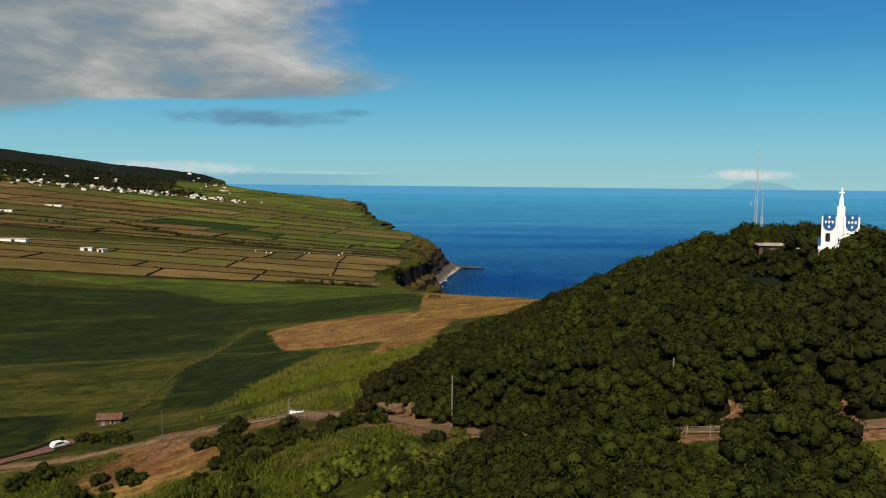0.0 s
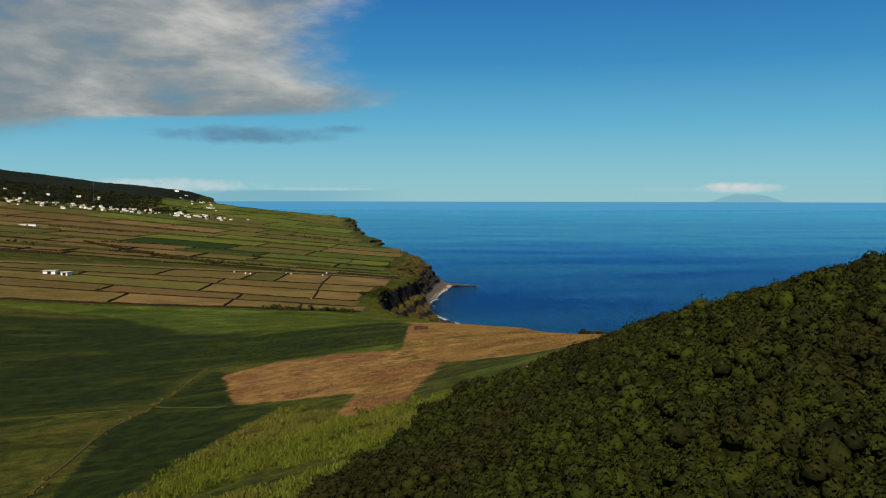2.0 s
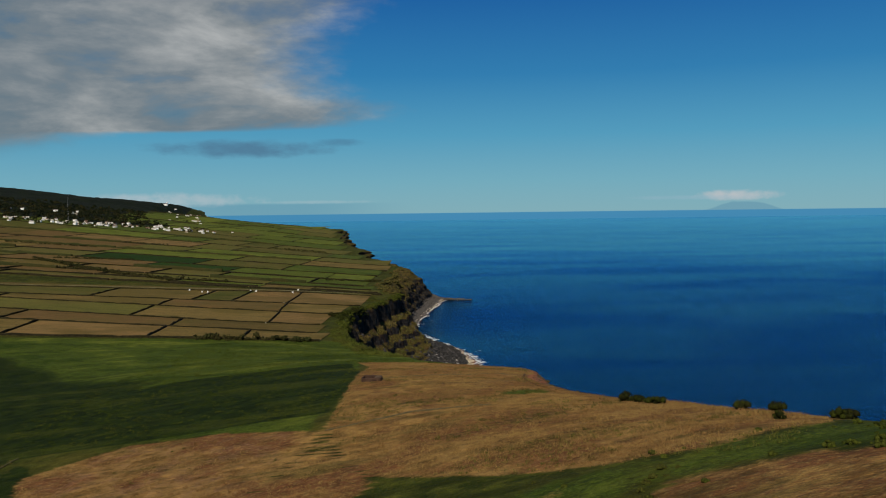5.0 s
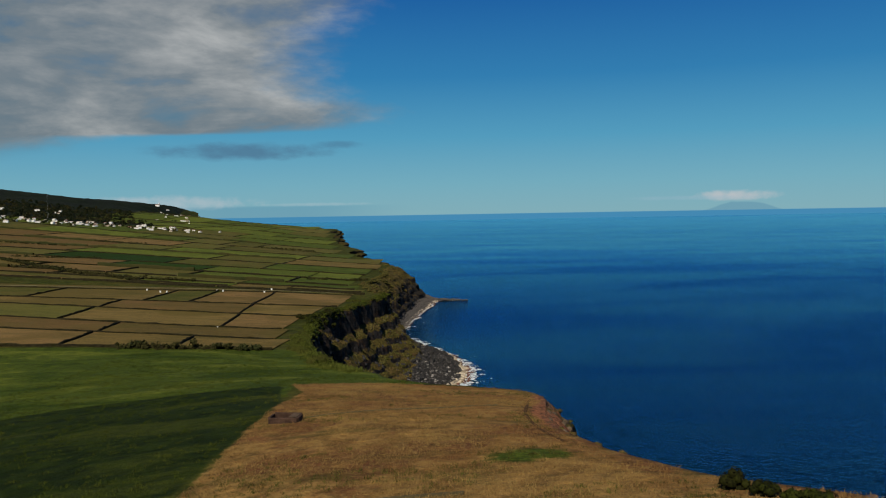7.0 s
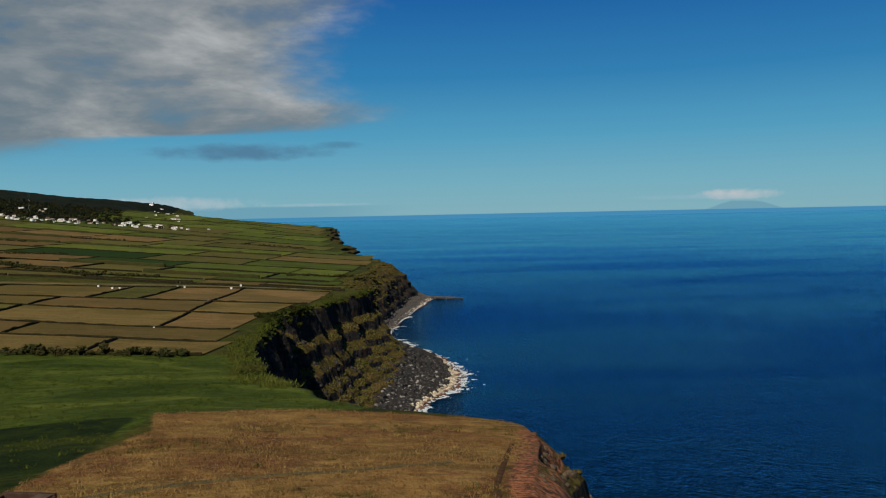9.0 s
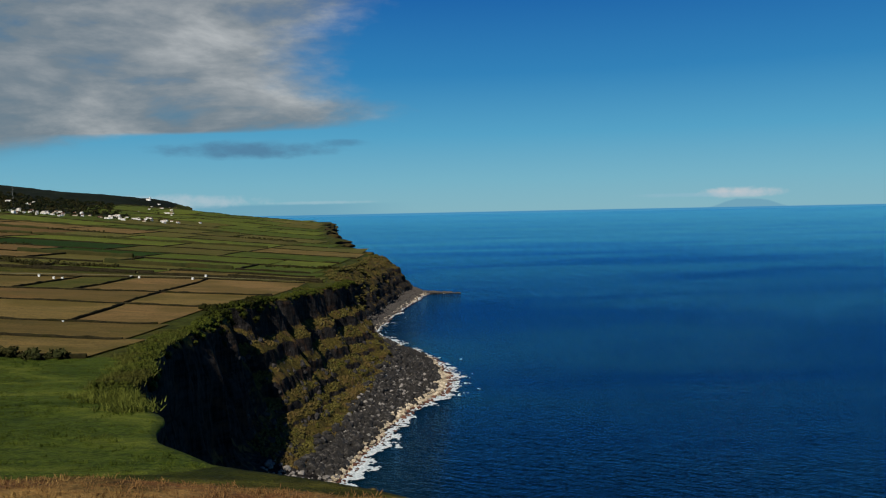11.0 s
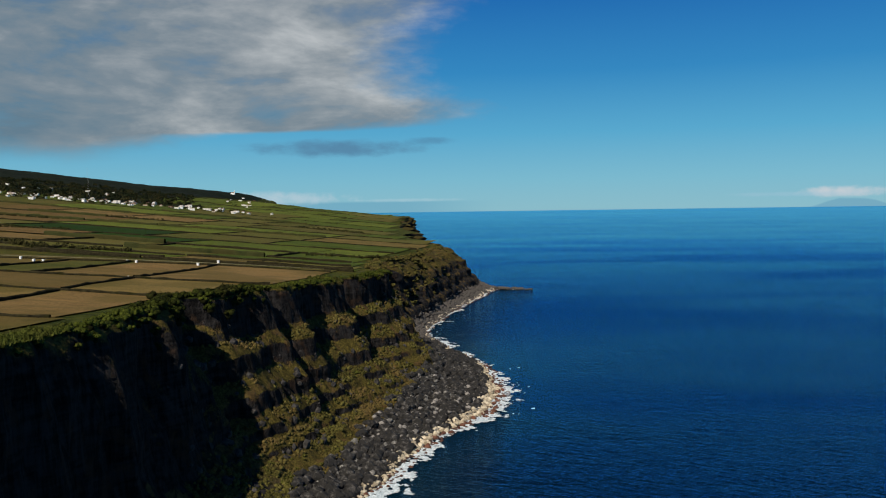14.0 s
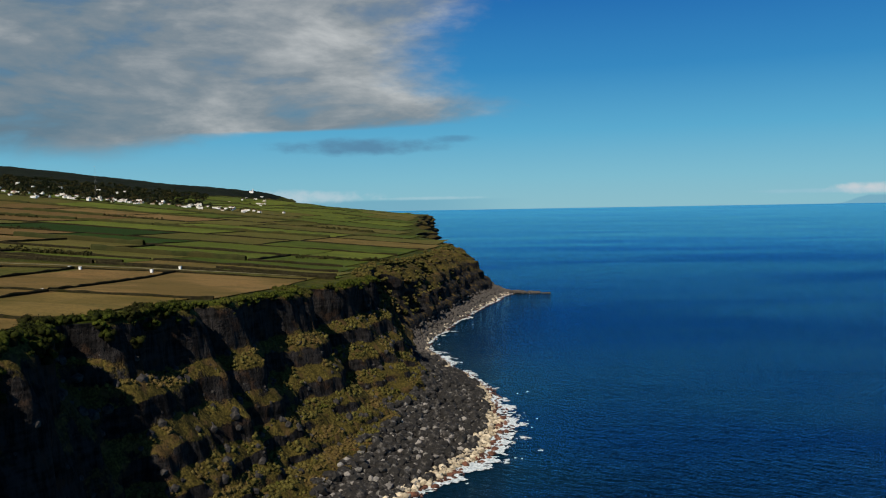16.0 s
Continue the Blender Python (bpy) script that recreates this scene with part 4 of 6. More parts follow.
CANE = []
for i in range(5):
    g0 = np.random.default_rng(300 + i)
    n0 = 34
    base0, lean0 = g0.normal(size=(n0, 2)) * 0.8, g0.normal(size=(n0, 2)) * 0.35
    tall0, turn0 = g0.uniform(2.0, 3.8, n0), g0.uniform(0, 6.283, n0)
    side0 = np.stack([np.cos(turn0), np.sin(turn0)], 1) * 0.16
    lo0, hi0 = np.c_[base0, np.zeros(n0)], np.c_[base0 + lean0, tall0]
    pts0 = np.stack([lo0 - np.c_[side0, 0 * tall0], lo0 + np.c_[side0, 0 * tall0], hi0 + np.c_[side0 * 0.5, 0 * tall0], hi0 - np.c_[side0 * 0.5, 0 * tall0]], 1).reshape(-1, 3)
    q0 = np.arange(n0)[:, None] * 4
    CANE.append((pts0, np.concatenate([q0 + [0, 1, 2], q0 + [0, 2, 3]])))


GRASS = []
for i in range(8):
    g0 = np.random.default_rng(700 + i)
    n0 = 26
    base0, lean0 = g0.normal(size=(n0, 2)) * 0.55, g0.normal(size=(n0, 2)) * 0.22
    turn0, tall0 = g0.uniform(0, 6.283, n0), g0.uniform(0.3, 0.7, n0)
    side0 = np.stack([np.cos(turn0), np.sin(turn0)], 1) * 0.06
    pts0 = np.stack([np.c_[base0 - side0, 0 * tall0], np.c_[base0 + side0, 0 * tall0], np.c_[base0 + lean0, tall0]], 1).reshape(-1, 3)
    GRASS.append((pts0, np.arange(n0 * 3).reshape(-1, 3)))


SWARD = []
for i in range(8):
    g0 = np.random.default_rng(760 + i)
    n0 = 56
    base0, lean0 = g0.normal(size=(n0, 2)) * 0.62, g0.normal(size=(n0, 2)) * 0.35
    turn0, tall0 = g0.uniform(0, 6.283, n0), g0.uniform(0.25, 0.72, n0)
    side0 = np.stack([np.cos(turn0), np.sin(turn0)], 1) * 0.075
    pts0 = np.stack([np.c_[base0 - side0, 0 * tall0], np.c_[base0 + side0, 0 * tall0], np.c_[base0 + lean0, tall0]], 1).reshape(-1, 3)
    SWARD.append((pts0, np.arange(n0 * 3).reshape(-1, 3)))


def brush(name, label, category, kinds, x, y, z, lo, hi, mat, seed, tall=1.0):
    g = np.random.default_rng(seed)
    v, f, dress = strewn(kinds, x, y, z, g.uniform(lo, hi, len(x)), seed, tall)
    return tagged(new(name, mesh_of(name, v, f, [mat, mat if kinds is TUSSOCK else HEART_SHADE], kinds is LOW or kinds is CANE or kinds is SCRUB or kinds is GRASS or kinds is SWARD, dress[0], normals=dress[1])), label, category, kind="stuff")


# shrubs along the brink of the cliffs
g = np.random.default_rng(11)
yy = g.uniform(486, 900, 520)
dd = g.uniform(-1.5, 4.5, 520) ** 1.0
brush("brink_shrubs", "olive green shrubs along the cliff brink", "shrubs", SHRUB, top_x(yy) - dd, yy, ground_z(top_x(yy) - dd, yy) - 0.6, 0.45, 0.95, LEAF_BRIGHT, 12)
yy = g.uniform(655, 735, 90)
dd = g.uniform(-2.5, 5.0, 90)
brush("brink_thicket", "dark thicket hanging over the cliff brink", "shrubs", SHRUB, top_x(yy) - dd, yy, ground_z(top_x(yy) - dd, yy) - 0.6, 0.7, 1.35, LEAF, 10)
yy = g.uniform(900, 1420, 420)
dd = g.uniform(-22, 6, 420)
brush("cape_shrubs", "olive green shrubs on the far headland", "shrubs", SHRUB, top_x(yy) - dd, yy, ground_z(top_x(yy) - dd, yy) - 0.6, 0.6, 1.3, LEDGE_LEAF, 13)
yy = g.uniform(470, 612, 420)
dd = np.abs(g.normal(size=420)) * 2.4 + 0.3
brush("cane_fringe", "tall pale green cane fringing the cliff brink", "cane", SWARD, top_x(yy) - dd, yy, land(top_x(yy) - dd, yy) - 0.1, 1.3, 2.2, REED, 14, 1.1)
yy = np.array([296.5, 291.5, 293.5, 250, 248.5, 246, 252, 253, 247, 300, 270, 262])
xx = np.array([51.0, 53.4, 52.2, 57.0, 64.0, 71.0, 67.0, 75.0, 79.0, 49.5, 60.0, 62.0])
brush("coastal_shrubs", "rounded dark shrubs along the promontory brink", "shrubs", SHRUB, xx, yy, land(xx, yy) - 0.3, 0.45, 0.85, LEAF, 15)

# low growth on the ledges of the face
gy, gs = np.meshgrid(np.arange(650, 1010, 0.8), np.arange(0.04, 0.68, 0.009))
gy, gs = gy.ravel() + g.uniform(-0.4, 0.4, gy.size), gs.ravel() + g.uniform(-0.004, 0.004, gy.size)
ax_, az_ = cliff(gy, gs)
bx_, bz_ = cliff(gy, gs + 0.008)
level = (np.abs(bz_ - az_) < 0.95 * np.abs(bx_ - ax_)) & (gs < foot_s(gy) + 0.03)
keep_ = level & (grain(gy, gs * 70, 13, 91, 2) > -0.36) & (g.uniform(0, 1, gy.size) < 0.44)
brush("ledge_turf", "olive and tan tussocks on the cliff ledges", "scrub", TUSSOCK, ax_[keep_], gy[keep_], az_[keep_] - 0.3, 0.5, 1.15, LEDGE_LEAF, 16)
keep_ = level & (grain(gy, gs * 70, 9, 92, 2) > 0.10) & (g.uniform(0, 1, gy.size) < 0.06)
brush("ledge_scrub", "yellow-green scrub on the cliff ledges", "scrub", SHRUB, ax_[keep_], gy[keep_], az_[keep_] - 0.4, 0.22, 0.5, LEDGE_BUSH, 17)

# scrub and grass below and beside the road
GRASSY = [(-60, 150), (-26, 128), (-8, 112), (6, 90), (-10, 70), (-60, 95), (-95, 130)]


SLOPE = [(-47, 166), (-30, 150), (-14, 142), (-2, 158), (2, 182), (8, 204), (-18, 212), (-32, 234), (-44, 203)]
px_, py_ = scatter(21, -66, 12, 136, 245, 1.35, lambda x, y: 0.85 * smooth(-6, 8, within(SLOPE, x, y)) * (grain(x, y, 12, 96, 2) > -0.3) * clear_of_road(x, y))
brush("slope_grass", "tall yellowish green grass on the slope", "grass", SWARD, px_, py_, land(px_, py_) - 0.1, 0.9, 1.6, leaf_mat("slope_blade", (0.036, 0.050, 0.005), (0.112, 0.130, 0.014), (0.115, 0.100, 0.024)), 22, 1.1)
px_, py_ = scatter(24, -66, 12, 136, 245, 4.5, lambda x, y: 0.3 * smooth(-2, 8, within(SLOPE, x, y)) * clear_of_road(x, y))
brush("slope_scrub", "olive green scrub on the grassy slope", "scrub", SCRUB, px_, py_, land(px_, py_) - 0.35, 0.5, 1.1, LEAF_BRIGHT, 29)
px_, py_ = scatter(19, -95, 14, 64, 150, 1.5, lambda x, y: 0.75 * smooth(-4, 6, within(GRASSY, x, y)) * (grain(x, y, 15, 95, 2) > 0.0) * (within(BANK_DRY, x, y) < 2) * clear_of_road(x, y, 3.4))
brush("verge_grass", "rank green grass below the dirt road", "grass", SWARD, px_, py_, land(px_, py_) - 0.1, 0.8, 1.4, leaf_mat("verge_blade", (0.028, 0.040, 0.003), (0.085, 0.100, 0.011), (0.110, 0.076, 0.026), 0.7), 18, 1.1)
px_, py_ = scatter(17, -95, 14, 64, 150, 3.2, lambda x, y: 0.8 * smooth(-4, 6, within(GRASSY, x, y)) * (grain(x, y, 15, 95, 2) < -0.02) * (x > -48 + 0.4 * (y - 90)) * clear_of_road(x, y))
brush("verge_shrubs", "dark green shrubs below the dirt road", "shrubs", SHRUB, px_, py_, land(px_, py_) - 0.5, 0.5, 0.95, LEAF, 16)
px_ = np.concatenate([g.normal(-39, 3.5, 9), g.normal(-28, 3, 8), g.normal(-18, 3.5, 9), g.normal(-58, 6, 6), g.normal(-70, 4, 5)])
py_ = np.concatenate([g.normal(140, 1.6, 9), g.normal(129, 1.6, 8), g.normal(120, 2, 9), g.normal(120, 4, 6), g.normal(138, 3, 5)])
brush("road_shrubs", "dark rounded shrubs below the dirt road", "shrubs", BUSH, px_, py_, land(px_, py_) - 0.4, 0.6, 0.95, LEAF, 23)
px_ = np.concatenate([g.normal(-68, 2.0, 8), g.normal(-63, 2.0, 5), g.normal(-50, 1.6, 7), g.normal(-55, 1.0, 3), g.normal(-72.5, 0.8, 3)])
py_ = np.concatenate([g.normal(163, 1.6, 8), g.normal(158, 1.6, 5), g.normal(126, 1.6, 7), g.normal(131, 1.0, 3), g.normal(165, 0.8, 3)])
brush("bank_thicket", "dark thicket between the track and the dirt road", "shrubs", SHRUB, px_, py_, land(px_, py_) - 0.5, 0.6, 1.0, LEAF, 20)
px_, py_ = g.normal(-30, 2.6, 40), g.normal(108.5, 2.2, 40)
brush("cane_clump", "tall green cane clump on the bank", "cane", CANE, px_, py_, land(px_, py_) - 0.2, 0.4, 0.62, leaf_mat("cane_blade", (0.022, 0.036, 0.003), (0.075, 0.092, 0.011)), 21)
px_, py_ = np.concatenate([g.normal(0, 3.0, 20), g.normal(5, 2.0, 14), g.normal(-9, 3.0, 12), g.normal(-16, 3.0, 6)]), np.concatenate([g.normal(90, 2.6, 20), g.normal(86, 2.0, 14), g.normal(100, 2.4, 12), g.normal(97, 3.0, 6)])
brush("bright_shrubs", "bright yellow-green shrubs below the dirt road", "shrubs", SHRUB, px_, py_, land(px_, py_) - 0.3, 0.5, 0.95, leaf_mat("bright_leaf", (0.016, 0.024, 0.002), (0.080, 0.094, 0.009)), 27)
px_, py_ = g.uniform(18, 37, 34), np.zeros(34)
py_ = np.interp(px_, [18, 24, 31, 38], [92.5, 89.0, 84.5, 80.5]) + g.uniform(-1.5, 6.0, 34)
brush("roadside_thicket", "dark evergreen thicket above the dirt road", "shrubs", BUSH, px_, py_, land(px_, py_) - 0.7, 0.7, 1.05, LEAF, 37)
px_, py_ = scatter(25, -80, 60, 195, 440, 5.0, lambda x, y: 0.10 * (within(PROMONTORY, x, y) > 2) * (x < top_x(y) - 3) * (grain(x, y, 30, 99, 2) > -0.05) + 0.14 * (within(BROWN_PLOT, x, y) > 1))
brush("weed_tufts", "dark weed tufts in the dry grass", "weeds", SCRUB, px_, py_, land(px_, py_) - 0.2, 0.2, 0.42, LEDGE_LEAF, 26)
px_, py_ = scatter(27, -66, 62, 200, 428, 1.15, lambda x, y: ((0.85 * (grain(x, y * 1.6, 18, 102, 3) > -0.3) + 0.1) * (within(PROMONTORY, x, y) > 0) * (within(GREEN_WEDGE, x, y) < 1) * (within(WEED_PATCH, x, y) < 0) * (1 - 0.7 * (within(WEED_BAND, x, y) > 0)) + 0.3 * (within(BROWN_PLOT, x, y) > 1) + 0.45 * (within(TAN_PLOT, x, y) > 1)) * (x < top_x(y) - 1.5))
brush("dry_grass", "tall dry grass on the promontory", "grass", GRASS, px_, py_, land(px_, py_) - 0.05, 0.45, 0.85, leaf_mat("dry_blade", (0.130, 0.074, 0.024), (0.275, 0.182, 0.062), (0.150, 0.070, 0.028), 0.6), 28, 0.8)
px_, py_ = scatter(41, -12, 60, 205, 424, 1.7, lambda x, y: 0.8 * (within(PROMONTORY, x, y) > 0.5) * ((grain(x, y * 2.2, 26, 101, 3) > 0.24) | (within(WEED_PATCH, x, y) > -1) | (within(WEED_BAND, x, y) > -0.5) | (within(GREEN_WEDGE, x, y) > 0)) * (x < top_x(y) - 2))
brush("weed_grass", "patches of green weeds in the dry grass", "grass", GRASS, px_, py_, land(px_, py_) - 0.05, 0.5, 0.9, leaf_mat("weed_blade", (0.030, 0.032, 0.005), (0.110, 0.105, 0.022)), 42, 0.9)
px_, py_ = scatter(39, -95, 30, 318, 550, 2.0, lambda x, y: (0.3 + 0.5 * (grain(x, y, 14, 97, 2) > 0.0)) * (within(REED_BED, x, y) > 0) * (x < top_x(y) - 1.5))
brush("field_grass", "tall lush green grass on the clifftop field", "grass", GRASS, px_, py_, land(px_, py_) - 0.05, 0.5, 0.95, leaf_mat("green_blade", (0.014, 0.026, 0.002), (0.062, 0.080, 0.008), (0.075, 0.078, 0.012)), 40, 0.8)
px_, py_ = scatter(34, -10, 66, 205, 262, 1.8, lambda x, y: 0.34 * smooth(-4, 6, within(GREEN_WEDGE, x, y)) * (grain(x, y, 9, 94, 2) > -0.1) * (x < top_x(y) - 2))
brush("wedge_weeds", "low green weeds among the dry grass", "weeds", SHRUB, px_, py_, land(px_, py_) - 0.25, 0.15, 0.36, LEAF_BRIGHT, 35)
# the far woods above the village
px_, py_ = scatter(31, -2200, -600, 1500, 2900, 22, lambda x, y: 0.8 * (within(FOREST, x, y) > 3) * (y < 2900) * (x > -0.62 * y - 150))
brush("far_wood", "dark wood on the slope above the village", "woodland", LOW, px_, py_, land(px_, py_) - 2, 3.5, 7.0, leaf_mat("far_leaf", (0.003, 0.006, 0.002), (0.014, 0.019, 0.006)), 32)


vx_, vy_ = np.concatenate([g.uniform(-1250, -560, 150), g.uniform(-1350, -760, 60)]), np.concatenate([np.zeros(150), np.zeros(60)])
vy_[:150] = np.interp(vx_[:150], [-1250, -930, -640, -560], [1720, 1800, 1960, 2120]) + g.normal(size=150) * 45
vy_[150:] = np.interp(vx_[150:], [-1350, -1000, -760], [4100, 3300, 2600]) + g.normal(size=60) * 80
brush("village_trees", "dark trees standing between the village houses", "trees", LOW, vx_, vy_, land(vx_, vy_) - 1, 2.5, 5.0, leaf_mat("village_leaf", (0.006, 0.010, 0.003), (0.024, 0.030, 0.008)), 33)


# ---- fields, walls between them ----
def quad_sheet(corners, lift, cell):
    (ax, ay), (bx, by), (cx, cy), (dx, dy) = corners
    n = max(2, int(max(math.hypot(bx - ax, by - ay), math.hypot(cx - dx, cy - dy)) / cell) + 1)
    m = max(2, int(max(math.hypot(dx - ax, dy - ay), math.hypot(cx - bx, cy - by)) / cell) + 1)
    u, v = np.meshgrid(np.linspace(0, 1, n), np.linspace(0, 1, m))
    x = (ax * (1 - u) + bx * u) * (1 - v) + (dx * (1 - u) + cx * u) * v
    y = (ay * (1 - u) + by * u) * (1 - v) + (dy * (1 - u) + cy * u) * v
    return np.stack([x, y, land(x, y) + lift], -1).reshape(-1, 3), grid_faces(m, n)


LOOK = {"straw": "mown straw-coloured pasture between dark stone walls", "tan": "dry reddish tan pasture between dark stone walls", "olive": "olive green pasture between dark stone walls", "green": "green pasture above the sea cliffs", "dark": "dark green crop field among pastures"}


def field(corners, crop):
    far = corners[0][1] > 1000
    v, f = quad_sheet(corners, 0.9 if far else 0.4, 14 if far else 6)
    tagged(new("field", mesh_of("field", v, f, [CROP[crop]], False)), LOOK[crop], "field", "fields on the plateau", "structure")


def line_points(pts, step):
    out = []
    for (ax, ay), (bx, by) in zip(pts, pts[1:]):
        n = max(1, int(math.hypot(bx - ax, by - ay) / step))
        out += [(ax + (bx - ax) * i / n, ay + (by - ay) * i / n) for i in range(n)]
    return np.array(out + [pts[-1]])


def wall(pts, high=1.2, wide=0.75, mat=STONE, label="dark dry-stone field wall overgrown with weeds", name="stone_wall", step=2.5):
    """A field wall or a hedge along a line, lumpy along its top."""
    p = line_points(pts, step)
    t = np.gradient(p, axis=0)
    t /= np.linalg.norm(t, axis=1)[:, None] + 1e-9
    nrm = np.stack([-t[:, 1], t[:, 0]], 1)
    k = int(abs(pts[0][0] * 7 + pts[0][1] * 3))
    h = high * (1 + 0.35 * grain(p[:, 0] + k, p[:, 1], step * 1.7, 77, 2))
    w = wide * (1 + 0.25 * grain(p[:, 0], p[:, 1] + k, step * 2, 78, 2))
    z = land(p[:, 0], p[:, 1])
    ring = []
    for a, b in ((-0.6, -0.5), (-0.5, 0.75), (-0.2, 1.0), (0.2, 0.97), (0.5, 0.7), (0.6, -0.5)):
        q = p + nrm * (w * a)[:, None]
        ring.append(np.c_[q, z + np.where(b > 0, h * b, b)])
    v = np.stack(ring, 1)
    f = grid_faces(len(p), 6)
    tagged(new(name, mesh_of(name, v.reshape(-1, 3), f, [mat])), label, "hedge" if name == "hedge" else "wall", "field walls")


def row_y(k, x):
    return [551 + 0 * x, 592 - 0.06 * (x + 39), 634 - 0.11 * min(0, x + 90), 699 - 0.05 * (x + 96), 767 + 0.10 * (x + 36), 868 + 0.30 * min(0, x + 88), 889 + 0.27 * min(0, x + 88)][k]


STRIPS = [
    ([-420, -330, -210, -136, -88, -46], ["tan", "straw", "tan", "straw", "straw"]),
    ([-420, -330, -240, -140, -54], ["tan", "straw", "tan", "straw"]),
    ([-430, -300, -180, -92, -58], ["straw", "olive", "straw", "tan"]),
    ([-440, -300, -183, -98, -54], ["olive", "straw", "tan", "straw"]),
    ([-450, -350, -250, -175, -146, -104, -46], ["straw", "olive", "straw", "olive", "tan", "tan"]),
    ([-460, -104, -46], ["straw", "olive"]),
]
for k, (xs, crops) in enumerate(STRIPS):
    for x0, x1, crop in zip(xs, xs[1:], crops):
        field([(x0, row_y(k, x0)), (x1, row_y(k, x1)), (x1, row_y(k + 1, x1)), (x0, row_y(k + 1, x0))], crop)
    wall([(x, row_y(k, x)) for x in np.linspace(xs[0], xs[-1], 8)])
    if k < 5:
        for x in xs[1:-1]:
            if (k, x) not in ((0, -330), (2, -300), (4, -350)):
                wall([(x + 2, row_y(k, x) + 1.5), (x - 3, row_y(k + 1, x) - 1.5)], 1.35, 1.0)
# strips and closes further on
rng = random.Random(5)
HIGH = [885, 905, 942, 1000, 1082, 1175, 1285, 1400, 1530, 1680, 1850, 2040, 2240, 2450, 2680, 2960, 3200, 3500, 3850]
for j, (y0, y1) in enumerate(zip(HIGH, HIGH[1:])):
    x = float(np.interp(y0, TOP_Y, TOP_X)) - 16
    first = True
    if y0 > 1500:
        x -= 22
    while x > (-0.60 * y0 - 40 if y0 < 1900 else -640 - 0.27 * (y0 - 2000)):
        w = rng.uniform(48, 170) * (1 if y0 < 1200 else 1.2)
        tilt = lambda q: 0.16 * (q + 60) * smooth(880, 960, y0) * (0.5 if j % 2 else 0.4)
        xa = x - w
        inland = (-xa) / (0.6 * y0)
        crop = rng.choice(["green", "green", "olive", "green", "olive", "green", "straw"] if inland < 0.55 or y0 > 1800 else ["straw", "tan", "olive", "straw", "tan", "olive", "green"])
        mid_x = (x + xa) / 2
        if (y0 == 1175 and -420 < mid_x < -260) or (y0 == 1082 and -310 < mid_x < -190):
            crop = "dark"
        c = [(xa, y0 - tilt(xa) * -1), (x - 2, y0 - tilt(x) * -1), (x - 2, y1 - 2 - tilt(x) * -1), (xa, y1 - 2 - tilt(xa) * -1)]
        field(c, crop)
        thick = rng.random() < 0.3 and y0 > 960
        if rng.random() < 0.94:
            wall([c[0], c[1]], *( (3.6, 4.0, HEDGE, "dark overgrown hedge between pastures", "hedge", 5) if thick else (1.8, 1.9, STONE, "dark dry-stone field wall overgrown with weeds", "stone_wall", 6)))
        if rng.random() < 0.8:
            wall([c[0], c[3]], 1.7, 1.7, step=6)
        x = xa
hx_, hy_ = [], []
for pts in ([(-445, 1068), (-380, 1015), (-300, 950), (-232, 906)], [(-450, 1072), (-376, 1012), (-310, 955)], [(-500, 985), (-392, 972), (-325, 985)], [(-300, 950), (-252, 932), (-195, 930)], [(-620, 1330), (-560, 1340), (-500, 1350)], [(-520, 1500), (-450, 1515)], [(-440, 1100), (-372, 1160)], [(-110, 1060), (-75, 1075), (-52, 1090)], [(-300, 1690), (-200, 1700)], [(-105, 548), (-88, 549)], [(-86, 549), (-52, 550)]):
    for q in line_points(pts, 3.2):
        for _ in range(2):
            hx_.append(q[0] + g.normal() * 1.8)
            hy_.append(q[1] + g.normal() * 1.8)
hx_, hy_ = np.array(hx_), np.array(hy_)
brush("field_bushes", "rows of dark bushes along the field edges", "bushes", LOW, hx_, hy_, land(hx_, hy_) - 0.4, 1.0, 2.3, HEDGE, 36)


# ---- roads ----
def ribbon(name, pts, wide, lift, mat, label):
    p = line_points(pts, 2.0)
    t = np.gradient(p, axis=0)
    t /= np.linalg.norm(t, axis=1)[:, None] + 1e-9
    nrm = np.stack([-t[:, 1], t[:, 0]], 1)
    cols = []
    for a in np.linspace(-0.5, 0.5, 6):
        q = p + nrm * (wide * a * (1 + 0.12 * grain(p[:, 0], p[:, 1], 7, 33, 2)))[:, None]
        cols.append(np.c_[q, land(q[:, 0], q[:, 1]) + lift - 0.12 * (abs(a) > 0.4)])
    v = np.stack(cols, 1)
    tagged(new(name, mesh_of(name, v.reshape(-1, 3), grid_faces(len(p), 6), [mat], False)), label, "road", kind="structure")


ribbon("dirt_road", [(x, y) for x, y, z in ROAD], 2.7, 0.22, DIRT, "pale brown dirt road along the foot of the hill")
ribbon("track", [(-114, 138), (-94, 149), (-85, 155), (-80, 160), (-76.5, 165)], 5.6, 0.34, ASPHALT, "reddish cinder track beside the crop field")
wall([(-110, 146), (-95, 154.5), (-86, 160), (-79.8, 167.5)], 0.7, 0.5, label="low dark stone kerb along the cinder track")
ribbon("footpath", [(-72, 190), (-78, 238), (-75, 262), (-76, 318)], 0.45, 0.25, rough_mat("path_earth", (0.040, 0.038, 0.012), (0.088, 0.078, 0.028), 1.0), "narrow trodden path between crop fields")
ribbon("farm_lane", [(-470, 762), (-200, 848), (-110, 877), (-48, 886)], 2.6, 0.75, rough_mat("lane", (0.11, 0.10, 0.045), (0.19, 0.17, 0.085), 3.0), "pale farm lane between field walls")

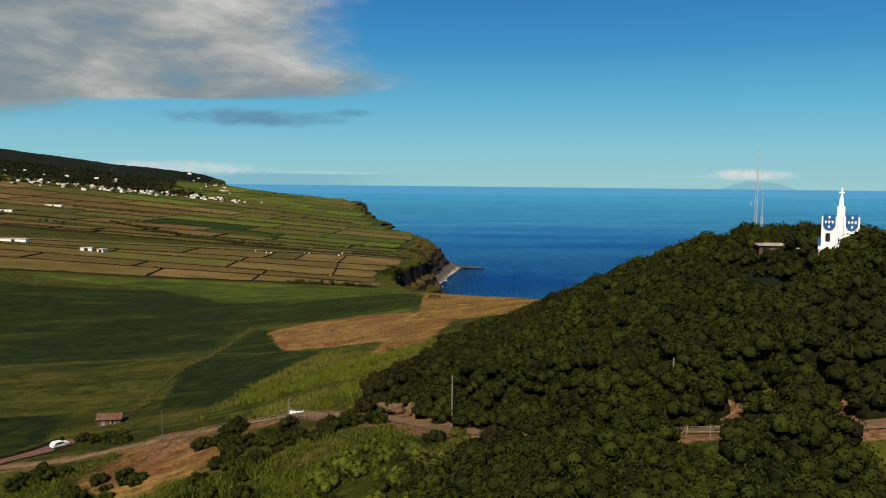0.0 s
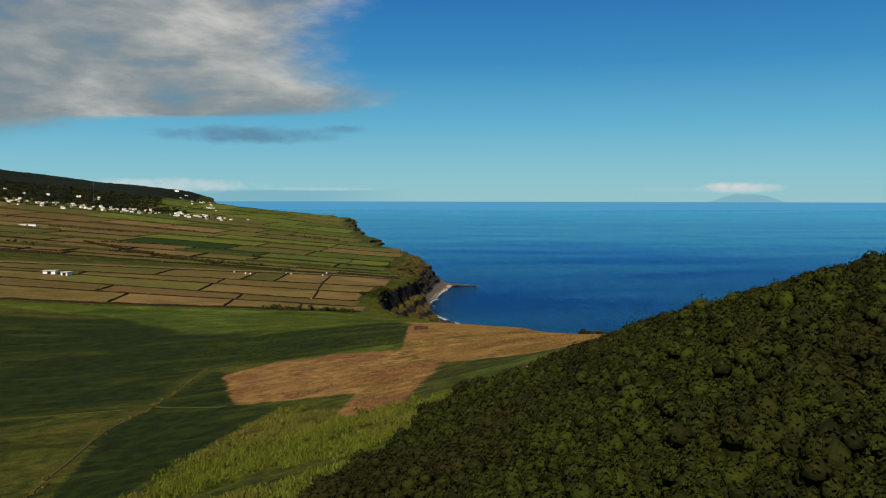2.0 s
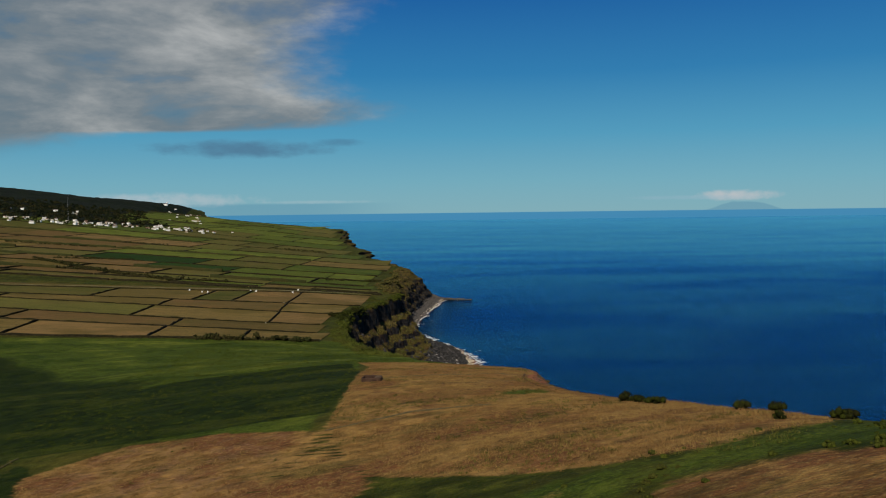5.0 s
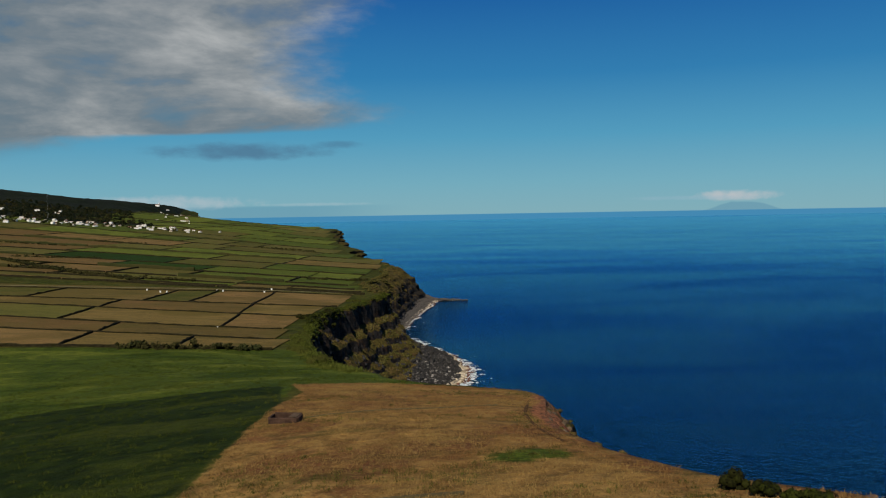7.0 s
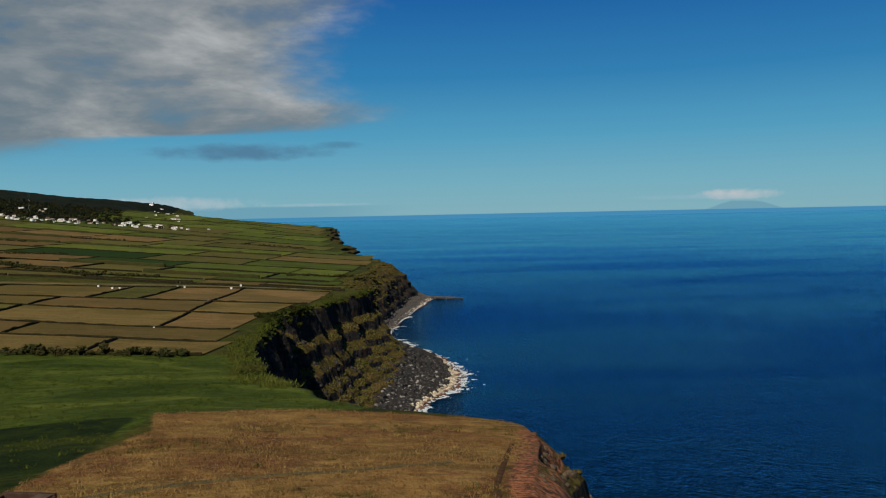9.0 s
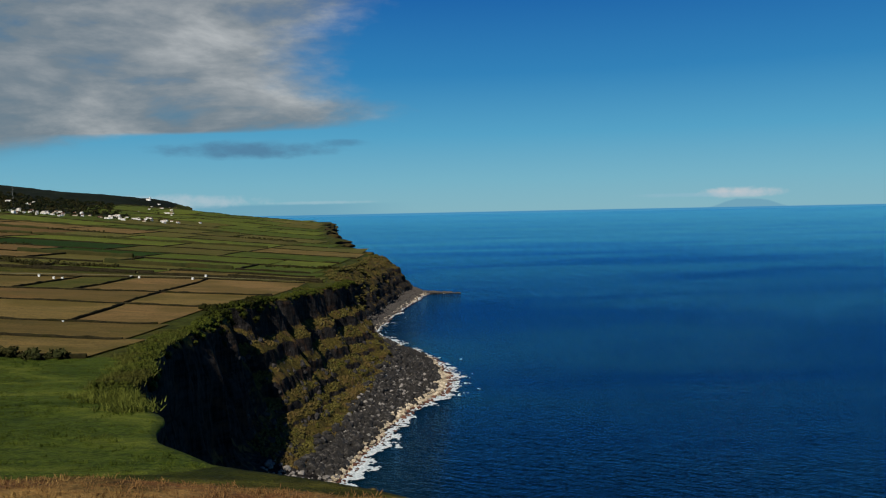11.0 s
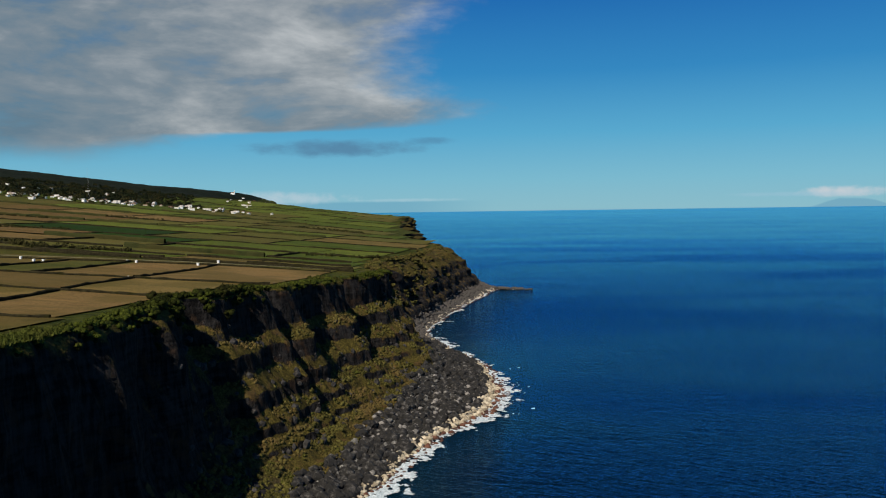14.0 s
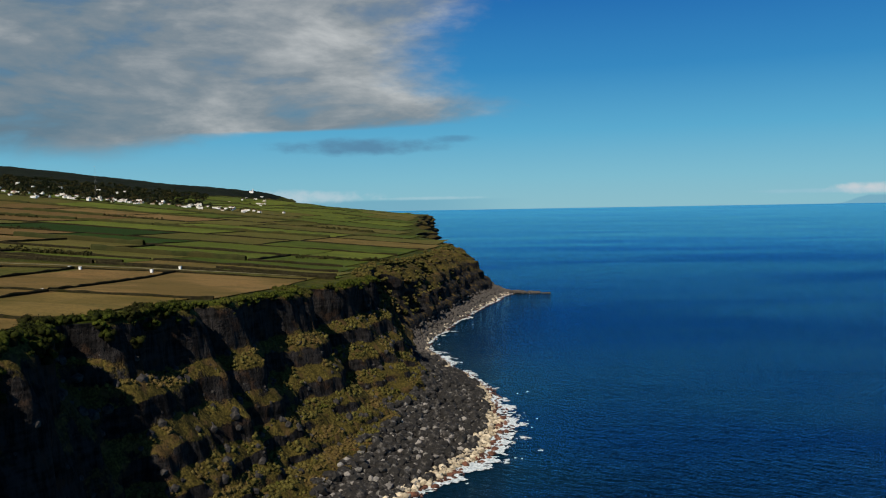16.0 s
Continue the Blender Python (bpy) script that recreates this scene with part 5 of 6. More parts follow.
q_ = line_points([(-72, 188), (-78, 238), (-75, 262), (-76, 316)], 1.6)
q_ = q_[grain(q_[:, 0], q_[:, 1], 9, 98, 2) > -0.15]
q_ = q_ + g.normal(size=q_.shape) * 0.6
brush("path_scrub", "dry brown scrub along the footpath", "scrub", SCRUB, q_[:, 0], q_[:, 1], land(q_[:, 0], q_[:, 1]) - 0.3, 0.35, 0.8, LEDGE_LEAF, 38)

PALE_GRASS = rough_mat("pale_grass", (0.026, 0.034, 0.005), (0.060, 0.064, 0.012), 1.5, 0.95)
for pts in ([(-81, 261), (-140, 263), (-260, 268)], [(-74, 262), (-52, 250)], [(-92, 205), (-150, 210)]):
    ribbon("field_margin", pts, 0.7, 0.25, PALE_GRASS, "pale grassy margin between two crops")
for pts in ([(-1, 359), (16, 367), (33, 373)], [(-8, 300), (8, 306), (24, 304)]):
    ribbon("furrow", pts, 1.3, 0.10, rough_mat("furrow", (0.040, 0.032, 0.010), (0.115, 0.082, 0.030), 0.8), "dark trodden furrow through the dry grass")


by_ = np.arange(330, 396, 3.0)
ribbon("brink_path", [(float(top_x(q)) - 3.4, float(q)) for q in by_], 0.7, 0.1, rough_mat("brink_earth", (0.036, 0.020, 0.010), (0.090, 0.050, 0.024), 0.8, 0.95, spec=0.03), "dark trodden path along the promontory brink")


# ---- things on the hill ----
def sits(x, y, sink=0.0):
    return float(land(x, y)) - sink


def monument():
    z = sits(49.8, 100.5) + 0.65
    m = thing("monument", "white monument with two blue shields and a cross on top", "monument", (49.8, 100.5, z), -25)
    m.scale = (0.80, 0.80, 0.84)
    part("plinth", boxes((-3.0, 3.0, -1.7, 1.7, -2.5, 0.15)), WHITE, m, bevel=0.05)
    for side in (-1, 1):
        turn = Matrix.Translation((side * 1.45, 0, 0)) @ Matrix.Rotation(side * 0.22, 4, "Z")
        arch = [(-0.35, 0.15), (-0.35, 1.0)] + [(-0.35 * math.cos(t), 1.0 + 0.4 * math.sin(t)) for t in (math.pi * i / 8 for i in range(1, 8))] + [(0.35, 1.0), (0.35, 0.15)]
        arch = [(x + side * 0.15, q) for x, q in arch]
        bm = boxes((-1.12, arch[0][0], -0.45, 0.45, 0, 3.9), (arch[-1][0], 1.12, -0.45, 0.45, 0, 3.9), (arch[0][0], arch[-1][0], -0.45, 0.45, 1.42, 3.9))
        bm.transform(turn)
        w = part("wing", bm, WHITE, m, "white rendered wing with an arched opening")
        # arch filled with a near-black slab for the shade inside it
        bm = slab(arch, -0.30, 0.3)
        bm.transform(turn)
        part("opening", bm, DARK, w, "near-black infill for the shade in the arch")
        shield = [(-0.86, 4.15), (-0.86, 2.7)] + [(-0.86 * math.cos(t), 2.7 - 0.85 * math.sin(t)) for t in (math.pi * i / 10 for i in range(1, 10))] + [(0.86, 2.7), (0.86, 4.15)]
        bm = slab(shield, -0.56, -0.45)
        bm.transform(turn)
        s = part("shield", bm, BLUE, m, "blue painted shield")
        for dx, dz in ((0, 3.75), (-0.48, 3.05), (0, 3.05), (0.48, 3.05), (0, 2.35)):
            mark = [(dx - 0.14, dz + 0.2), (dx - 0.14, dz - 0.06), (dx, dz - 0.22), (dx + 0.14, dz - 0.06), (dx + 0.14, dz + 0.2)]
            bm = slab(mark, -0.60, -0.56)
            bm.transform(turn)
            part("small_shield", bm, WHITE, s, "small white shield")
    part("tower", boxes((-0.55, 0.55, -0.2, 0.9, 0, 5.4)), WHITE, m, bevel=0.04)
    part("column", boxes((-0.32, 0.32, 0.05, 0.65, 5.4, 6.3)), WHITE, m, bevel=0.05)
    bm = bmesh.new()
    rod(bm, (0, 0.35, 6.3), (0, 0.35, 7.0), 0.34, 0.16, 8)
    rod(bm, (0, 0.35, 7.0), (0, 0.35, 7.9), 0.17, 0.12, 8)
    part("finial", bm, WHITE, m)
    part("cross", boxes((-0.42, 0.42, 0.25, 0.45, 7.3, 7.5), (-0.1, 0.1, 0.24, 0.46, 7.5, 8.1)), WHITE, m)
    part("base_panel", boxes((-3.04, -2.6, -1.74, -0.7, -0.4, 0.7)), BLUE, m, "blue painted base panel")


monument()


def lattice_mast(name, label, at, top, width, whips=(), arms=()):
    m = thing(name, label, "mast", at)
    c = [(width * 0.5 * math.cos(a), width * 0.5 * math.sin(a)) for a in (0.5, 2.6, 4.7)]
    for x, y in c:
        bm = bmesh.new()
        rod(bm, (x, y, -1), (x * 0.8, y * 0.8, top), 0.03, 0.026)
        part("leg", bm, GALV, m)
    bm = bmesh.new()
    n = int(top / (width * 1.1))
    for i in range(n):
        for j in range(3):
            a, b = c[j], c[(j + 1) % 3]
            z0, z1 = top * i / n, top * (i + 1) / n
            s0, s1 = 1 - 0.2 * i / n, 1 - 0.2 * (i + 1) / n
            rod(bm, (a[0] * s0, a[1] * s0, z0), (b[0] * s1, b[1] * s1, z1), 0.016, n=4)
            rod(bm, (a[0] * s1, a[1] * s1, z1), (b[0] * s1, b[1] * s1, z1), 0.016, n=4)
    part("bracing", bm, GALV, m)
    for x, y, z0, z1 in whips:
        bm = bmesh.new()
        rod(bm, (x, y, z0), (x, y, z1), 0.05, 0.02)
        rod(bm, (0, 0, z0 + 0.1), (x, y, z0 + 0.1), 0.04)
        part("whip_antenna", bm, GALV, m)
    for x, z, w in arms:
        bm = bmesh.new()
        rod(bm, (0, 0, z), (x, 0, z), 0.04)
        rod(bm, (x, 0, z - w), (x, 0, z + w * 0.4), 0.05)
        part("dipole", bm, GALV, m, "dark dipole antenna on an arm")
    return m


lattice_mast("radio_mast", "slender grey lattice radio mast on the hilltop", (49.5, 126.5, sits(49.5, 126.5)), 11.6, 0.5, [(0.0, 0.0, 11.6, 16.6), (-0.5, 0, 12.0, 13.6)], [(-0.9, 9.4, 0.4), (-0.9, 6.6, 0.4)])
lattice_mast("radio_mast", "thin whip mast beside the lattice mast", (50.5, 126.8, sits(50.5, 126.8)), 4.4, 0.4, [(0.05, 0, 4.3, 9.6)], [(0.2, 4.0, 0.6)])
lattice_mast("radio_mast", "tall lattice mast in the wood above the village", (-848, 2024, sits(-848, 2024)), 62.0, 3.0, [(0, 0, 61, 70)])


def equipment_hut():
    z = sits(46.5, 115.5)
    h = thing("equipment_hut", "low flat-roofed concrete hut beneath the radio masts", "hut", (49.0, 115.5, z - 0.1), -8)
    w = part("wall", boxes((-3.4, 3.4, -1.6, 1.6, -1.5, 1.55)), PLASTER, h, "brown rendered wall")
    part("doorway", boxes((-2.9, -2.1, -1.63, -1.55, -0.2, 1.35)), DARK, w)
    part("roof", boxes((-3.7, 3.7, -1.9, 1.9, 1.55, 1.80)), rough_mat("concrete", (0.22, 0.19, 0.16), (0.38, 0.34, 0.30), 1.0), h, "weathered concrete roof slab", 0.04)


equipment_hut()
gw = thing("garden_wall", "low white pierced wall beside the monument", "wall", (47.2, 103.2, sits(47.2, 103.2) + 0.1), 10)
gw.scale = (0.8, 0.8, 0.75)
for i in range(9):
    part("pier", boxes((-1.9 + i * 0.46, -1.6 + i * 0.46, -0.12, 0.12, -1.2, 0.75 + 0.08 * (i % 3))), WHITE, gw)
part("coping", boxes((-1.95, 2.15, -0.16, 0.16, 0.50, 0.62)), WHITE, gw)


def utility_pole(x, y, z0, z1, label, lean=0.0):
    p = thing("utility_pole", label, "pole", (x, y, z0), group="utility poles")
    bm = bmesh.new()
    rod(bm, (0, 0, -1.0), (lean, 0, z1 - z0), 0.11, 0.08, 8)
    part("post", bm, BARK if lean else TIMBER, p)
    part("cap", boxes((lean - 0.1, lean + 0.1, -0.1, 0.1, z1 - z0 - 0.02, z1 - z0 + 0.06)), DARK, p)


utility_pole(2.3, 110.5, sits(2.3, 110.5), 110.8, "grey wooden utility pole beside the dirt road")
utility_pole(26.2, 88.0, sits(26.2, 88.0), 118.4, "grey wooden utility pole rising from the scrub")
utility_pole(-49.7, 143.0, sits(-49.7, 143), 95.6, "dark wooden utility pole by the dirt bank", -0.15)
utility_pole(-25.5, 136.0, sits(-25.5, 136), 100.2, "grey wooden utility pole above the dirt road")


def fence(pts, gap=2.2):
    p = line_points(pts, gap)
    f = thing("fence", "wire fence on short grey posts along the dirt road", "fence", (0, 0, 0))
    tops = []
    for x, y in p:
        z = sits(x, y)
        bm = bmesh.new()
        rod(bm, (x, y, z - 0.3), (x + 0.03, y, z + 1.15), 0.055, 0.05, 5)
        part("post", bm, TIMBER, f)
        tops.append((x, y, z))
    for h in (0.5, 1.0):
        bm = bmesh.new()
        for a, b in zip(tops, tops[1:]):
            rod(bm, (a[0], a[1], a[2] + h), (b[0], b[1], b[2] + h), 0.018, n=3)
        part("wire", bm, STEEL, f)


fence([(9, 91), (21.5, 81.8), (28.5, 75.6), (35, 71)])
fence([(-40, 145.5), (-26, 138.5), (-9, 121.5)])


def shed():
    h = thing("shed", "small stone shed with a red tiled gable roof", "shed", (-74.2, 178, sits(-74.2, 178) - 0.3), 12)
    h.scale = (1.0, 1.0, 0.82)
    body = part("wall", slab([(-2.5, -0.6), (-2.5, 2.0), (2.5, 2.0), (2.5, -0.6)], -1.7, 1.7), PLASTER, h, "brown stone wall")
    for s in (-1, 1):
        bm = bmesh.new()
        vs = [bm.verts.new(p) for p in ((s * 2.5, -1.7, 2.0), (s * 2.5, 1.7, 2.0), (s * 2.5, 0, 3.0), (s * 2.3, -1.7, 2.0), (s * 2.3, 1.7, 2.0), (s * 2.3, 0, 3.0))]
        for f in ((0, 1, 2), (5, 4, 3), (0, 2, 5, 3), (1, 4, 5, 2), (0, 3, 4, 1)):
            bm.faces.new([vs[i] for i in f])
        bmesh.ops.recalc_face_normals(bm, faces=bm.faces[:])
        part("gable", bm, PLASTER, h)
    part("door", boxes((-1.6, -0.8, -1.76, -1.70, -0.3, 1.6)), TIMBER, body, "grey plank door")
    w = part("window", boxes((0.4, 1.1, -1.75, -1.70, 0.8, 1.4)), DARK, body)
    part("frame", boxes((0.32, 0.40, -1.78, -1.70, 0.72, 1.48), (1.1, 1.18, -1.78, -1.70, 0.72, 1.48)), WHITE, w)
    for s in (-1, 1):
        bm = bmesh.new()
        a, b = Vector((0, 0, 3.12)), Vector((0, s * 2.05, 1.92))
        out = Vector((0, s * 0.5, 0.86)) * 0.12
        vs = [bm.verts.new(p) for x in (-2.8, 2.8) for p in ((x, a.y, a.z), (x, b.y, b.z), (x, b.y + out.y, b.z + out.z), (x, a.y, a.z + 0.14))]
        for f in ((0, 1, 2, 3), (7, 6, 5, 4), (0, 4, 5, 1), (1, 5, 6, 2), (2, 6, 7, 3), (3, 7, 4, 0)):
            bm.faces.new([vs[i] for i in f])
        bmesh.ops.recalc_face_normals(bm, faces=bm.faces[:])
        part("roof", bm, TILE, h, "weathered red tile roof")


shed()


def ruin():
    h = thing("ruined_hut", "roofless brown stone hut on the dry promontory", "ruin", (-3.6, 356.5, sits(-3.6, 356.5)), -8)
    old = rough_mat("old_wall", (0.026, 0.013, 0.008), (0.072, 0.040, 0.025), 0.8, 0.95, 0.8, 0.1)
    part("front_wall", boxes((-2.4, 2.4, -1.6, -1.2, -1.0, 1.0)), old, h, bevel=0.06)
    part("back_wall", boxes((-2.4, 2.4, 1.2, 1.6, -0.6, 1.2)), old, h, bevel=0.06)
    for s in (-1, 1):
        part("side_wall", boxes((s * 2.4 - 0.2, s * 2.4 + 0.2, -1.2, 1.2, -0.8, 1.05)), old, h, bevel=0.06)
    part("slab", boxes((0.9, 2.3, -1.3, 1.4, 1.06, 1.2)), PLASTER, h, "broken roof slab", 0.04)


ruin()


def car(x, y, turn, label):
    c = thing("car", label, "car", (x, y, sits(x, y) + 0.35), turn, "parked cars")
    c.scale = (0.88, 0.88, 0.88)
    prof = [(-2.0, 0.30), (-2.0, 0.75), (-1.85, 0.95), (-0.95, 1.0), (-0.35, 1.45), (1.35, 1.48), (1.95, 0.95), (2.0, 0.35)]
    b = part("body", slab(prof, -0.85, 0.85), CAR_PAINT, c, "white painted body", 0.05)
    for s in (-1, 1):
        part("side_window", slab([(-0.70, 1.0), (-0.28, 1.36), (1.25, 1.38), (1.62, 1.0)], s * 0.865 - 0.01, s * 0.865 + 0.01), GLASS, b)
    bm = bmesh.new()
    q = [bm.verts.new(p) for p in ((-0.98, -0.72, 1.03), (-0.98, 0.72, 1.03), (-0.42, 0.66, 1.43), (-0.42, -0.66, 1.43))]
    bm.faces.new(q)
    bmesh.ops.translate(bm, verts=bm.verts[:], vec=(-0.03, 0, 0.03))
    part("windscreen", bm, GLASS, b)
    for px in (-1.25, 1.25):
        for s in (-1, 1):
            bm = bmesh.new()
            rod(bm, (px, s * 0.70, 0.32), (px, s * 0.90, 0.32), 0.32, n=14)
            w = part("wheel", bm, TYRE, c)
            bm = bmesh.new()
            rod(bm, (px, s * 0.89, 0.32), (px, s * 0.915, 0.32), 0.19, n=10)
            part("rim", bm, STEEL, w)
    for s in (-0.6, 0.6):
        part("headlight", boxes((-2.04, -1.98, s - 0.16, s + 0.16, 0.62, 0.78)), WHITE, c)
        part("tail_light", boxes((1.93, 2.0, s - 0.14, s + 0.14, 0.66, 0.84)), TILE, c)


car(-77.2, 160.5, 236, "white parked hatchback on the cinder track")
# low white block standing in for the roof of a half-hidden parked car
trough = thing("water_trough", "low white block in place of a half-hidden car beside the dirt road", "trough", (-25.5, 143.5, sits(-25.5, 143.5) + 0.1), -8)
part("basin", boxes((-1.2, 1.2, -0.5, 0.5, -0.4, 0.45)), WHITE, trough, bevel=0.06)
part("water", boxes((-1.05, 1.05, -0.38, 0.38, 0.40, 0.455)), DARK, trough)


def bank():
    """The torn earth bank and its bleached roots by the bend of the road."""
    b = thing("earth_bank", "torn reddish earth bank with bleached roots", "bank", (-3.5, 126.5, sits(-3.5, 126.5)))
    for i, (x, y, r, h) in enumerate(((-3.0, 1.5, 1.6, 1.0), (-0.3, -0.6, 1.2, 1.7), (1.4, -2.4, 1.1, 1.2), (-4.8, 3.4, 1.4, 0.6), (3.0, -4.6, 1.5, 0.8), (5.0, -7.2, 1.6, 0.8))):
        bm = bmesh.new()
        bmesh.ops.create_icosphere(bm, subdivisions=3, radius=1.0)
        for v in bm.verts:
            k = 1 + 0.35 * noise.noise(v.co * 1.7 + Vector((i * 9, 0, 0))) + 0.3 * noise.noise(v.co * 4.5 + Vector((i * 5, 3, 0)))
            v.co = Vector((v.co.x * r * k + x, v.co.y * r * 0.8 * k + y, v.co.z * h * k * (1 if v.co.z > 0 else 0.6)))
        part("mound", bm, rough_mat("torn_earth", (0.055, 0.032, 0.016), (0.145, 0.090, 0.048), 0.6, bump=0.9), b)
    gg = random.Random(3)
    for i in range(14):
        bm = bmesh.new()
        p = Vector((gg.uniform(-2, 9), gg.uniform(-4, 1) - 0.0, gg.uniform(0.5, 1.2)))
        q = p + Vector((gg.uniform(-0.6, 0.6), gg.uniform(-0.4, 0.4), gg.uniform(1.2, 2.4)))
        rod(bm, p - Vector((0, 0, 1.5)), q, 0.09, 0.03, 5)
        rod(bm, p.lerp(q, 0.5), q + Vector((gg.uniform(-0.8, 0.8), gg.uniform(-0.4, 0.4), 0.2)), 0.05, 0.02, 5)
        part("root", bm, rough_mat("bleached_wood", (0.25, 0.21, 0.16), (0.42, 0.37, 0.30), 0.3), b)


bank()

# ---- gate pillars and farm buildings on the plateau ----
pillar = None
for x, y, s in ((-114, 854, 1.0), (-114, 882, 1.0), (-145, 848, 0.9), (-149.5, 847, 0.9), (-104, 761, 0.55), (-198, 831, 0.9), (-180, 822, 0.9), (-184.5, 821, 0.9), (-91, 634, 0.45)):
    if pillar is None:
        pillar = thing("gate_pillar", "white-painted square gate pillar at a field wall", "pillar", (0, 0, 0), group="gate pillars")
        part("shaft", boxes((-0.75, 0.75, -0.75, 0.75, -0.8, 2.3)), WHITE, pillar, bevel=0.05)
        part("cap", boxes((-0.9, 0.9, -0.9, 0.9, 2.3, 2.55)), WHITE, pillar, bevel=0.05)
        o = pillar
        o.matrix_basis = pose(x, y, sits(x, y))
    else:
        o = copy_thing(pillar, pose(x, y, sits(x, y)))
    o.scale = (s * 0.75, s * 0.75, s * 0.75)


def house_master(w, d, h, roof_mat, wall_mat=WHITE):
    t = thing("house", "white rendered village house with a tiled gable roof", "house", (0, 0, -200), group="village houses")
    wall_ = part("wall", boxes((-w / 2, w / 2, -d / 2, d / 2, -3, h)), wall_mat, t)
    r = d * 0.26
    bm = bmesh.new()
    vs = [bm.verts.new(p) for x in (-w / 2 - 0.4, w / 2 + 0.4) for p in ((x, -d / 2 - 0.5, h - 0.1), (x, 0, h + r), (x, d / 2 + 0.5, h - 0.1))]
    for f in ((0, 1, 4, 3), (1, 2, 5, 4), (0, 2, 1), (3, 4, 5), (0, 3, 5, 2)):
        bm.faces.new([vs[i] for i in f])
    bmesh.ops.recalc_face_normals(bm, faces=bm.faces[:])
    roof = part("roof", bm, roof_mat, t)
    part("chimney", boxes((w * 0.25, w * 0.25 + 0.9, 0.4, 1.3, h + r * 0.3, h + r + 0.9)), wall_mat, roof)
    for i in range(3):
        x = -w / 2 + w * (i + 0.7) / 3.4
        if i == 1:
            part("door", boxes((x - 0.5, x + 0.5, -d / 2 - 0.05, -d / 2, 0, 2.1)), DARK, wall_)
        else:
            win = part("window", boxes((x - 0.6, x + 0.6, -d / 2 - 0.05, -d / 2, 1.0, 2.2)), DARK, wall_)
            part("sill", boxes((x - 0.7, x + 0.7, -d / 2 - 0.15, -d / 2, 0.88, 1.0)), PLASTER, win)
    return t


PALE_TILE = rough_mat("pale_tile", (0.36, 0.30, 0.26), (0.55, 0.50, 0.46), 2.0)
MASTERS = [house_master(12, 8, 4.2, TILE), house_master(16, 9, 6.2, PALE_TILE), house_master(20, 8, 3.6, PALE_TILE), house_master(10, 9, 5.0, TILE), house_master(14, 8, 3.6, TILE, rough_mat("ochre_wash", (0.42, 0.36, 0.26), (0.58, 0.52, 0.42), 2.0))]
hr = random.Random(8)
SPOTS = []
for pts, n, spread in (([(-1180, 1730), (-930, 1800), (-780, 1880), (-640, 1960), (-560, 2120)], 84, 75), ([(-900, 1830), (-780, 1930), (-690, 2010)], 30, 75), ([(-1450, 2250), (-1150, 2250), (-900, 2330)], 22, 100), ([(-740, 2560), (-800, 2850), (-960, 3250)], 22, 60), ([(-940, 3350), (-1120, 3800), (-1250, 4120)], 52, 75), ([(-1050, 1500), (-950, 1640)], 9, 40)):
    for i in range(n):
        f = hr.random() * (len(pts) - 1)
        k = min(int(f), len(pts) - 2)
        a, b = pts[k], pts[k + 1]
        SPOTS.append((a[0] + (b[0] - a[0]) * (f - k) + hr.uniform(-spread, spread), a[1] + (b[1] - a[1]) * (f - k) + hr.uniform(-spread, spread)))
fresh = set(range(len(MASTERS)))
for x, y in SPOTS:
    j = hr.randrange(len(MASTERS))
    far = 0.50 if y < 2600 else 0.52
    m = pose(x, y, sits(x, y) + 1.2, 0, 0, hr.uniform(-35, 35))
    if j in fresh:
        o = MASTERS[j]
        o.matrix_basis = m
        fresh.discard(j)
    else:
        o = copy_thing(MASTERS[j], m)
    o.scale = (far * hr.uniform(0.8, 1.25), far, far * hr.uniform(0.9, 1.2))


def church(x, y):
    t = thing("church", "white parish church with a square bell tower", "church", (x, y, sits(x, y) + 1), -15)
    t.scale = (0.62, 0.62, 0.62)
    part("nave", boxes((-16, 10, -7, 7, -4, 11)), WHITE, t)
    bm = bmesh.new()
    vs = [bm.verts.new(p) for q in (-16.5, 10.5) for p in ((q, -7.6, 10.9), (q, 0, 15), (q, 7.6, 10.9))]
    for f in ((0, 1, 4, 3), (1, 2, 5, 4), (0, 2, 1), (3, 4, 5), (0, 3, 5, 2)):
        bm.faces.new([vs[i] for i in f])
    bmesh.ops.recalc_face_normals(bm, faces=bm.faces[:])
    part("roof", bm, TILE, t)
    tw = part("tower", boxes((10, 17, -3.5, 3.5, -4, 22)), WHITE, t)
    part("belfry_opening", boxes((12.3, 14.7, -3.6, -3.5, 15, 19)), DARK, tw)
    bm = bmesh.new()
    rod(bm, (13.5, 0, 22), (13.5, 0, 28), 4.6, 0.3, 4)
    part("spire", bm, WHITE, tw)


church(-1320, 4100)


def barn(x, y, turn, length, label):
    b = thing("barn", label, "barn", (x, y, sits(x, y) + 0.4), turn, "farm buildings")
    w = part("wall", boxes((-length / 2, length / 2, -3, 3, -2, 2.6)), WHITE, b)
    part("roof", slab([(-length / 2 - 0.4, 2.6), (length / 2 + 0.4, 2.6), (length / 2 + 0.4, 3.0), (-length / 2 - 0.4, 3.0)], -3.5, 3.5), PALE_TILE, b)
    part("doorway", boxes((-1.5, 1.5, -3.05, -2.95, -0.5, 2.2)), DARK, w)


barn(-402, 742, -6, 26, "long low white farm shed between pastures")
barn(-318, 706, 4, 10, "small white farm shed with rubble walls")
barn(-303, 702, -12, 6, "small white farm shed with rubble walls")
barn(-600, 1080, 10, 22, "long low white farm shed between pastures")
barn(-640, 1300, -8, 30, "long low white farm shed between pastures")


